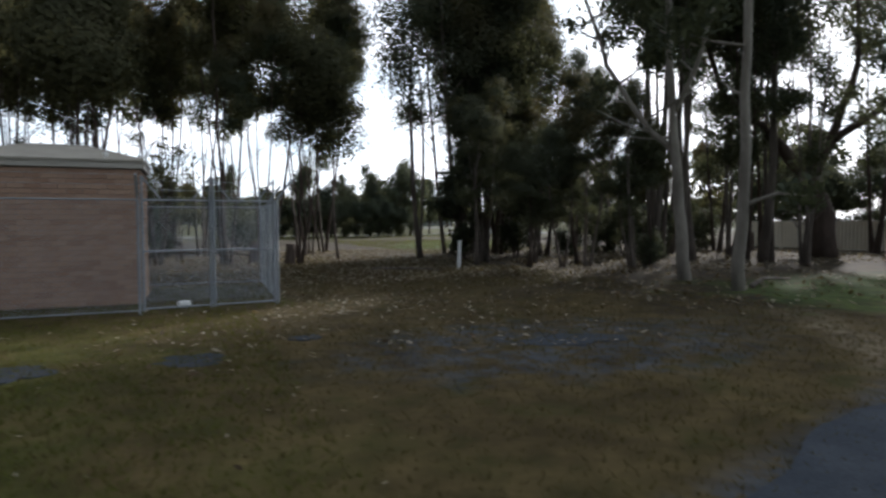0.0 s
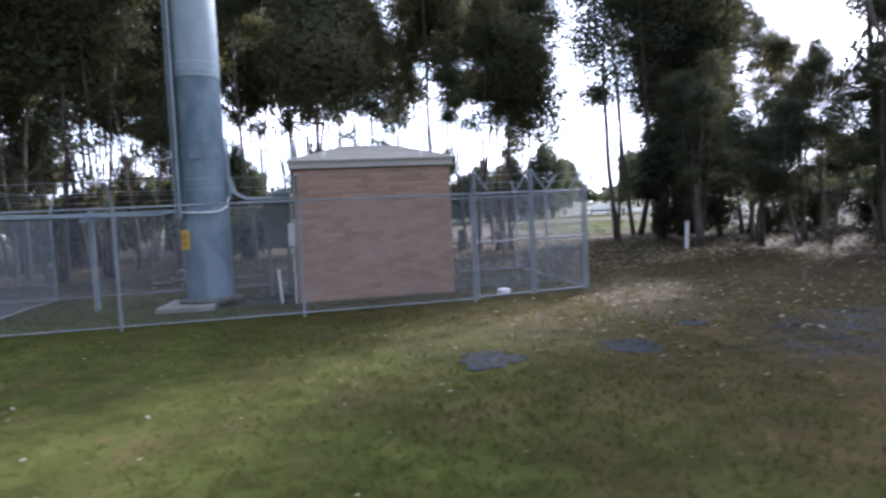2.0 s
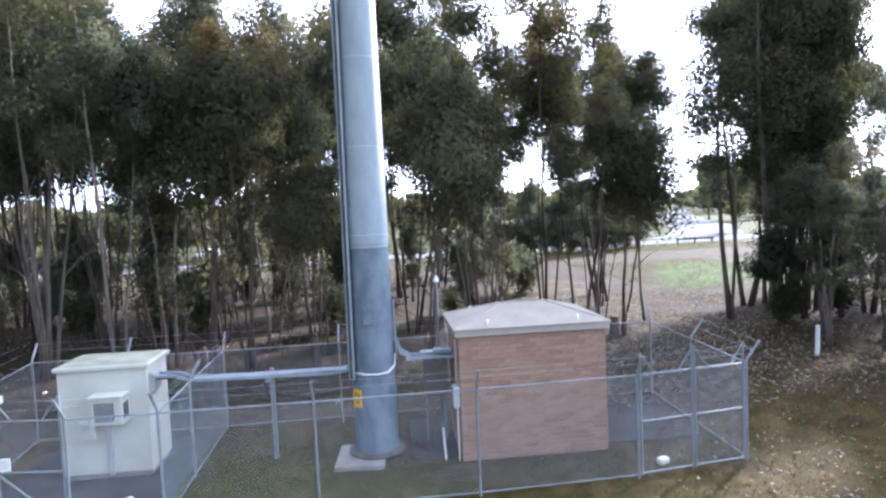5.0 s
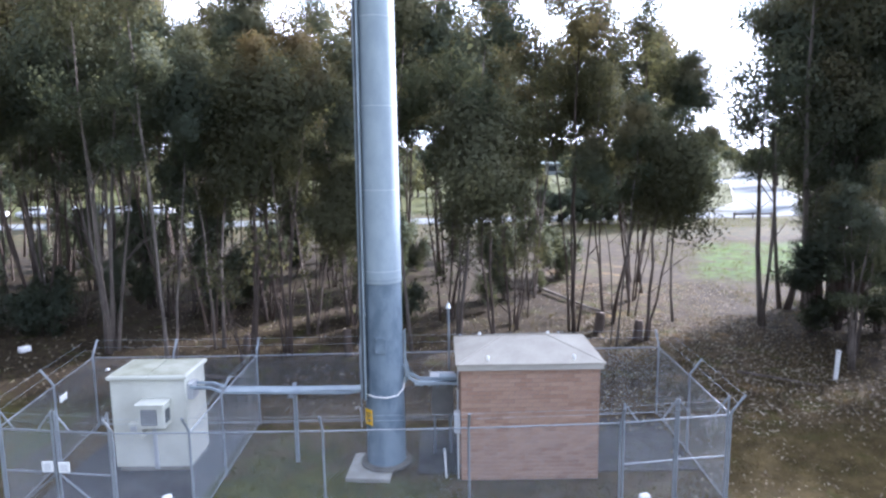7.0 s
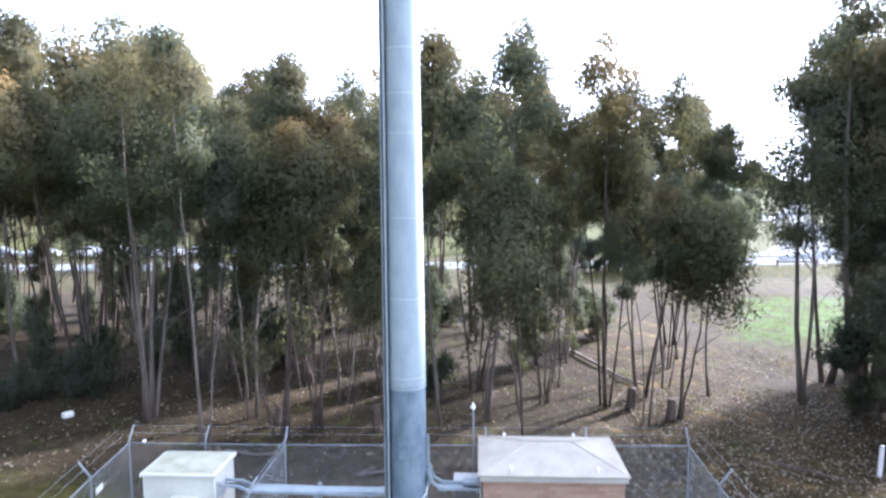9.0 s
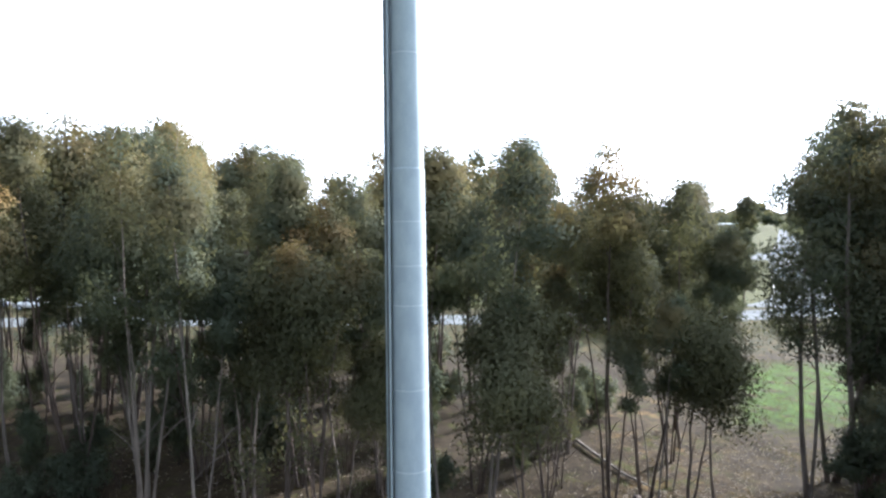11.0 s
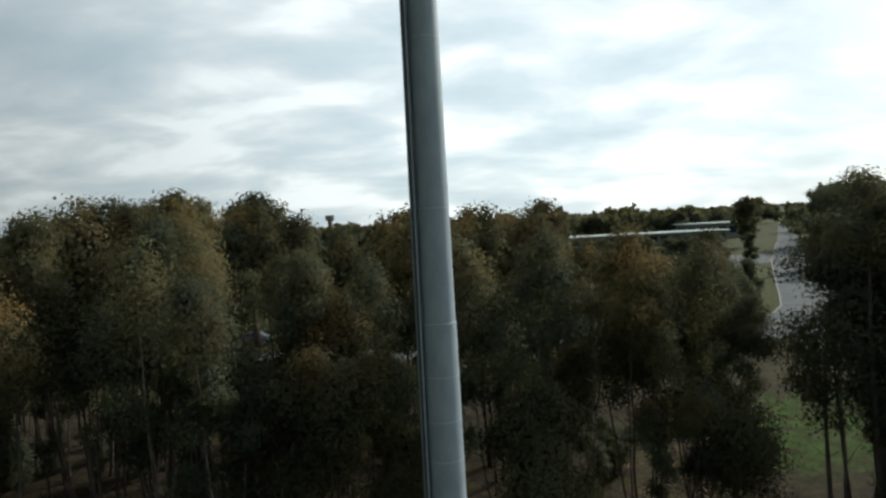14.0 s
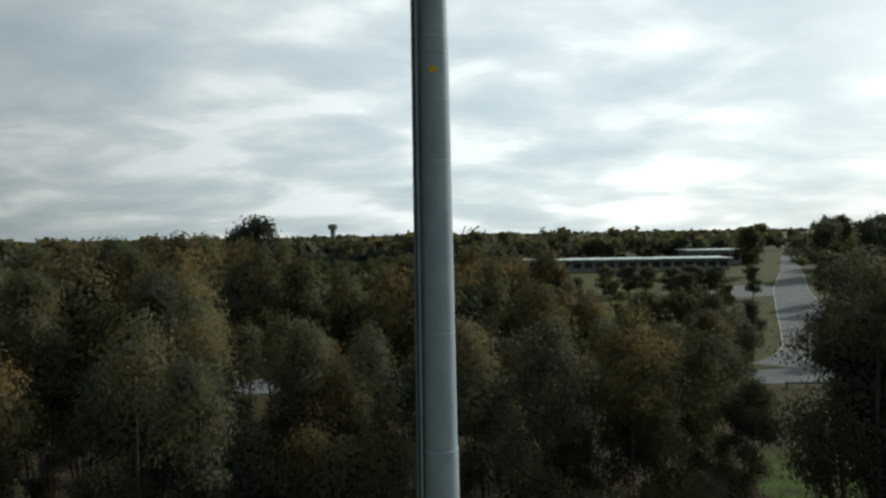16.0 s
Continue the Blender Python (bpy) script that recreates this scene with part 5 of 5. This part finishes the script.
def middle_trees():
    """Trees between the road and the horizon, too many to count."""
    rng = np.random.default_rng(55)
    V, F, n = [], [], 0
    bm = bmesh.new()
    for k in range(210):
        y = rng.uniform(66, 215)
        x = rng.uniform(-0.8, 0.66) * (y + 20)
        if not off_road(x, y, 9 + y * 0.03) or (20 < x < 105 and 140 < y < 245):
            continue
        h = rng.uniform(4.6, 7.4) + (2.2 if y > 150 else 0.0)
        w = h * rng.uniform(0.16, 0.24)
        c = [(x + rng.normal() * w, y + rng.normal() * w, h * u) for u in np.linspace(0.34, 0.86, 9)]
        v, f, _ = leaf_cloud(rng, c, [w * rng.uniform(0.7, 1.1) for _ in c], 620, 0.75)
        V.append(v)
        F.append(f + n)
        n += len(v)
        tube(bm, [(x, y, -0.1), (x + rng.normal() * 0.2, y, h * 0.4), (x + rng.normal() * 0.3, y, h * 0.75)], [0.2, 0.13, 0.04], 5, False)
    tagged(soup("middle_treetops", np.concatenate(V), np.concatenate(F), M_LEAF2), "olive treetops beyond the road", "trees", kind="stuff")
    tagged(part("middle_trunks", bm, M_BARK2, smooth=True), "dark trunks beyond the road", "trees", kind="stuff")


middle_trees()


def far_woods():
    rng = np.random.default_rng(77)
    V, F, n = [], [], 0
    for k in range(1700):
        y = 210 + 2600 * rng.random() ** 1.8 if k < 1400 else rng.uniform(275, 420)
        x = rng.uniform(-0.9, 0.9) * (y + 60)
        if not off_road(x, y, 12) and y < 420 or (15 < x < 120 and y < 270):
            continue
        h = rng.uniform(6, 13) + (5 if rng.random() < 0.12 else 0)
        c = [(x + rng.normal() * 3, y + rng.normal() * 2, h * rng.uniform(0.35, 0.8)) for _ in range(5)]
        v, f, _ = leaf_cloud(rng, c, [h * 0.34] * 5, 110, h * 0.34)
        V.append(v)
        F.append(f + n)
        n += len(v)
    ob = soup("far_woods", np.concatenate(V), np.concatenate(F), M_LEAF)
    tagged(ob, "distant dark treetops to the horizon", "woods", kind="stuff")


far_woods()


def long_building(x0, x1, y0, y1, h, label, bays):
    b = empty("long_building", pose(0, 0, 0), label=label, category="building")
    part("wall", a_box(x0, y0, -0.1, x1, y1, h, bevel=0.05), M_WALLFAR, b)
    part("roof", a_box(x0 - 1.2, y0 - 1.2, h + 0.01, x1 + 1.2, y1 + 1.2, h + 0.5, bevel=0.1), M_TEAL, b, "pale green-grey metal roof edge")
    w = (x1 - x0) / bays
    for k in range(bays):
        a = x0 + w * (k + 0.15)
        part("window", a_box(a, y0 - 0.09, h * 0.35, a + w * 0.7, y0 - 0.01, h * 0.8, bevel=0.02), M_GLASS, b)
    return b


long_building(20, 96, 230, 244, 4.3, "long low building with pale green-grey roof beyond the wood", 18)
long_building(92, 118, 262, 276, 6.2, "low building with pale roof beside the side road", 6)
long_building(-92, -60, 300, 312, 4.0, "low pale-roofed building among distant trees", 6)
for x, y, w in ((-229, 494, 16), (-236, 338, 10), (-246, 352, 9), (-120, 420, 12)):
    long_building(x, x + w, y, y + 9, 3.6, "small pale-roofed house among distant trees", 3)
tw = empty("water_tower", pose(-409, 1800, 0), label="dark water tower on the horizon", category="tower")
part("tank", a_tube([(0, 0, 30), (0, 0, 33), (0, 0, 46)], [8, 13, 13.5], 14), M_DARKBOX, tw)
part("shaft", a_tube([(0, 0, -1), (0, 0, 30)], 7, 10), M_DARKBOX, tw)


# cream sheet fence to the right of the wood
def sheet_fence(a, b, h):
    f = empty("sheet_fence", pose(0, 0, 0), label="cream corrugated steel fence beyond the trees", category="fence")
    a, b = Vector((*a, 0)), Vector((*b, 0))
    n = max(1, round((b - a).length / 2.4))
    for k in range(n):
        p, q = a.lerp(b, k / n), a.lerp(b, (k + 1) / n)
        d = (q - p).normalized()
        s = Vector((-d.y, d.x, 0))
        bm = bmesh.new()
        m = 24
        rows = []
        for i in range(m + 1):
            c = p.lerp(q, 0.02 + 0.96 * i / m) + s * (0.02 if i % 2 else -0.02)
            rows.append((bm.verts.new((c.x, c.y, 0.04)), bm.verts.new((c.x, c.y, h))))
        for r0, r1 in zip(rows, rows[1:]):
            bm.faces.new((r0[0], r1[0], r1[1], r0[1]))
        part("sheet", bm, M_SHED, f)
        part("fence_post", a_box(p.x - .04, p.y - .04, -0.1, p.x + .04, p.y + .04, h + 0.03, bevel=0), M_SHED, f)
        part("top_rail", a_tube([(p.x, p.y, h), (q.x, q.y, h)], 0.03, 4), M_SHED, f)


sheet_fence((32.6, 14.5), (33.5, -6), 1.4)
for k in range(11):
    plant(verge[k % 2], 36.5 + rt.uniform(-.8, 1.5), -9 + 2.6 * k, rt.uniform(0.6, 0.85), rt.uniform(0, 360), 1.0, "dense dark shrub behind the steel fence")


stack = empty("timber_stack", pose(25.2, 1.6, 0, 0, 0, 35), label="stacked red-brown timber sleepers under the old gum", category="timber")
for k in range(4):
    for m in range(2):
        part("sleeper", a_box(-1.2 + 0.06 * m, -0.25 + 0.26 * m, 0.22 * k, 1.2 + 0.1 * (k % 2), -0.02 + 0.26 * m, 0.22 * k + 0.21, bevel=0.015), M_RUST, stack)


# low timber barrier by the road
bar = empty("timber_barrier", pose(0, 0, 0), label="low grey timber barrier beside the road", category="barrier")
for x in (30.0, 31.9, 33.8):
    part("post", a_box(x - .07, 52.0, -0.1, x + .07, 52.14, 0.7, bevel=0.01), M_BARK, bar)
part("rail", a_box(29.8, 51.94, 0.45, 34.0, 51.998, 0.62, bevel=0.01), M_BARK, bar)


# parked cars beyond the road
def make_car(paint, label):
    car = empty("parked_car", label=label, category="car", group="cars beyond the wood")
    bm = bmesh.new()
    prof = [(-2.2, 0.35), (-2.25, 0.75), (-2.0, 0.92), (-1.35, 0.98), (-0.8, 1.42), (0.7, 1.45), (1.35, 1.0), (2.05, 0.9), (2.2, 0.65), (2.15, 0.35)]
    L = [bm.verts.new((x, -0.85 + (0.14 if z > 1.2 else 0), z)) for x, z in prof]
    R = [bm.verts.new((x, 0.85 - (0.14 if z > 1.2 else 0), z)) for x, z in prof]
    bm.faces.new(L)
    bm.faces.new(R[::-1])
    for k in range(len(prof)):
        j = (k + 1) % len(prof)
        bm.faces.new((L[k], R[k], R[j], L[j]))
    bmesh.ops.recalc_face_normals(bm, faces=bm.faces)
    bmesh.ops.bevel(bm, geom=list(bm.edges), offset=0.05, segments=2, affect="EDGES")
    part("body", bm, paint, car, smooth=True)
    part("side_window", a_box(-0.95, -0.83, 1.0, 0.85, -0.77, 1.34, bevel=0.02), M_GLASS, car)
    part("side_window", a_box(-0.95, 0.77, 1.0, 0.85, 0.83, 1.34, bevel=0.02), M_GLASS, car)
    for x in (-1.35, 1.35):
        for y in (-0.80, 0.80):
            w = part("wheel", a_tube([(x, y - 0.1, 0.32), (x, y + 0.1, 0.32)], 0.32, 14), M_TYRE, car)
            part("rim", a_tube([(x, y - 0.108, 0.32), (x, y + 0.108, 0.32)], 0.19, 10), M_GREYBOX, w)
    return car


M_PAINTS = [material("car_paint_white", two_tone((0.75, 0.75, 0.75), (0.8, 0.8, 0.8), 1, 9, 0.0), 0.25), material("car_paint_grey", two_tone((0.10, 0.11, 0.13), (0.13, 0.14, 0.16), 1, 9, 0.0), 0.25)]
cw, cg = make_car(M_PAINTS[0], "white parked car beyond the road"), make_car(M_PAINTS[1], "dark grey parked car beyond the road")
cw.matrix_basis, cg.matrix_basis = pose(-55, 63.5, 0, 0, 0, 4), pose(-42, 64, 0, 0, 0, 3)
for c, x in ((cw, -49), (cw, -34.5), (cg, -28), (cw, -21), (cg, -61), (cw, -38.5), (cw, -45.5)):
    copy_thing(c, pose(x, 63.8, 0, 0, 0, 3))


# ------------------------------------------------------------------ fallen wood and litter
def fallen(pts, r, label, mat=None):
    bm = bmesh.new()
    tube(bm, pts, [r * (1 - 0.6 * k / (len(pts) - 1)) for k in range(len(pts))], 7)
    tagged(part("fallen_branch", bm, mat or M_BARK, smooth=True), label, "branch", "fallen branches")


fallen([(4.5, 18.9, 0.10), (5.2, 16.6, 0.13), (6.0, 14.4, 0.10), (6.8, 13.2, 0.08)], 0.085, "pale fallen log lying in the litter", M_BARKPALE)
fallen([(2.0, 19.5, 0.08), (3.2, 18.6, 0.10), (4.4, 18.0, 0.07)], 0.07, "dark fallen branch in the litter", M_BARK2)
fallen([(14.6, -2.2, 0.05), (15.6, -1.6, 0.12), (16.7, -1.4, 0.06)], 0.06, "short fallen branch under the pale gum")
fallen([(-3.6, 5.0, 0.05), (-2.4, 5.3, 0.09), (-1.1, 5.2, 0.05)], 0.05, "grey fallen branch behind the fence")
fallen([(-8, 6.6, 0.05), (-7.0, 6.2, 0.08), (-6.2, 6.4, 0.05)], 0.045, "thin fallen branch behind the fence")
fallen([(8.6, 6.2, 0.04), (9.6, 5.4, 0.07), (10.3, 4.9, 0.04)], 0.04, "thin stick on the leaf litter")


def stump(x, y, h, r):
    bm = bmesh.new()
    tube(bm, [(0, 0, -0.1), (0, 0, 0.1), (0.02, 0, h * 0.6), (0.03, 0.01, h)], [r * 1.4, r * 1.1, r, r * 0.95], 9)
    ob = part("tree_stump", bm, M_BARK2, smooth=True)
    ob.matrix_basis = pose(x, y, 0, 0, 0, x * 50)
    tagged(ob, "weathered brown tree stump in the litter", "stump", "stumps")


for x, y, h, r in ((5.6, 10.9, 0.75, 0.17), (28.5, 10.6, 0.9, 0.3), (-7.1, 9.0, 0.6, 0.12), (-3.5, 8.4, 0.9, 0.14), (6.7, 9.8, 0.7, 0.16)):
    stump(x, y, h, r)


def litter():
    rng = np.random.default_rng(5)
    def scatter(n, xr, yr, size, z, flat_=0.35, keep=None):
        c = np.stack([rng.uniform(*xr, n), rng.uniform(*yr, n), np.full(n, z) + rng.uniform(0, 0.03, n)], 1)
        if keep is not None:
            c = c[keep(c)]
        n = len(c)
        ax = rng.normal(size=(n, 3)) * np.array([1, 1, flat_])
        ax /= np.linalg.norm(ax, axis=1)[:, None]
        wd = np.cross(ax, np.array([0, 0, 1]) + rng.normal(size=(n, 3)) * flat_)
        wd /= np.linalg.norm(wd, axis=1)[:, None]
        l = size * rng.uniform(0.5, 1.5, n)[:, None]
        return np.stack([c - ax * l * .5, c + wd * l * .22, c + ax * l * .5, c - wd * l * .22], 1).reshape(-1, 3)
    V = [scatter(11000, (5.4, 14), (2, 20), 0.09, 0.01), scatter(5200, (5.3, 13), (3.0, 13), 0.12, 0.012), scatter(1200, (3.0, 5.2), (2.2, 8), 0.10, 0.012), scatter(600, (7, 13), (-4, 2), 0.08, 0.01), scatter(900, (4.4, 7.6), (-2.8, 3), 0.08, 0.01), scatter(9000, (-20, 8), (4, 18), 0.10, 0.02), scatter(500, (2.5, 9), (-6, -1), 0.09, 0.01), scatter(900, (11, 20), (-5, 4), 0.14, 0.01), scatter(700, (-8, 5), (-11, -2), 0.05, 0.01), scatter(6500, (13.5, 30), (2, 18), 0.13, 0.03), scatter(1500, (13.5, 20), (2, 9), 0.12, 0.03)]
    V = np.concatenate(V)
    ob = soup("leaf_litter", V, np.arange(len(V)).reshape(-1, 4), M_LITTER)
    tagged(ob, "pale fallen gum leaves and bark scraps", "leaf litter", kind="stuff")


litter()


def grass():
    rng = np.random.default_rng(9)
    def blades(n, xr, yr, h, keep=None):
        x, y = rng.uniform(*xr, n), rng.uniform(*yr, n)
        if keep is not None:
            m = keep(x, y)
            x, y = x[m], y[m]
        n = len(x)
        a = rng.uniform(0, 6.283, n)
        hh = h * rng.uniform(0.4, 1.3, n)
        w = 0.006 + 0.004 * rng.random(n)
        lean = rng.normal(size=(n, 2)) * hh[:, None] * 1.1
        z = np.full(n, -0.03)
        p0 = np.stack([x - np.cos(a) * w, y - np.sin(a) * w, z], 1)
        p1 = np.stack([x + np.cos(a) * w, y + np.sin(a) * w, z], 1)
        p2 = np.stack([x + lean[:, 0], y + lean[:, 1], hh], 1)
        return np.stack([p0, p1, p2], 1).reshape(-1, 3)
    inside = lambda x, y: ~((x > -9) & (x < -5.1) & (y > -1.1) | (x > -0.1) & (x < 2.9) & (y > -0.1) | ((x - PX) ** 2 + (y - PY) ** 2 < 0.8))
    V = np.concatenate([blades(42000, (-11, 4.5), (-11.5, -1.3), 0.03), blades(16000, (-9.4, 5.2), (-1.4, 2.8), 0.09, inside), blades(9000, (13, 24), (14, 36), 0.16), blades(7000, (6, 36), (44, 52.5), 0.34)])
    tagged(soup("grass", V, np.arange(len(V)).reshape(-1, 3), M_BLADE), "short green lawn grass", "grass", kind="stuff")
    V = np.concatenate([blades(24000, (-1, 13), (-11, 0), 0.03), blades(9000, (5.5, 13), (0, 9), 0.10), blades(9000, (-20, 8), (4, 14), 0.12)])
    tagged(soup("dry_grass", V, np.arange(len(V)).reshape(-1, 3), M_BLADEDRY), "sparse straw-coloured dry grass", "grass", kind="stuff")


grass()
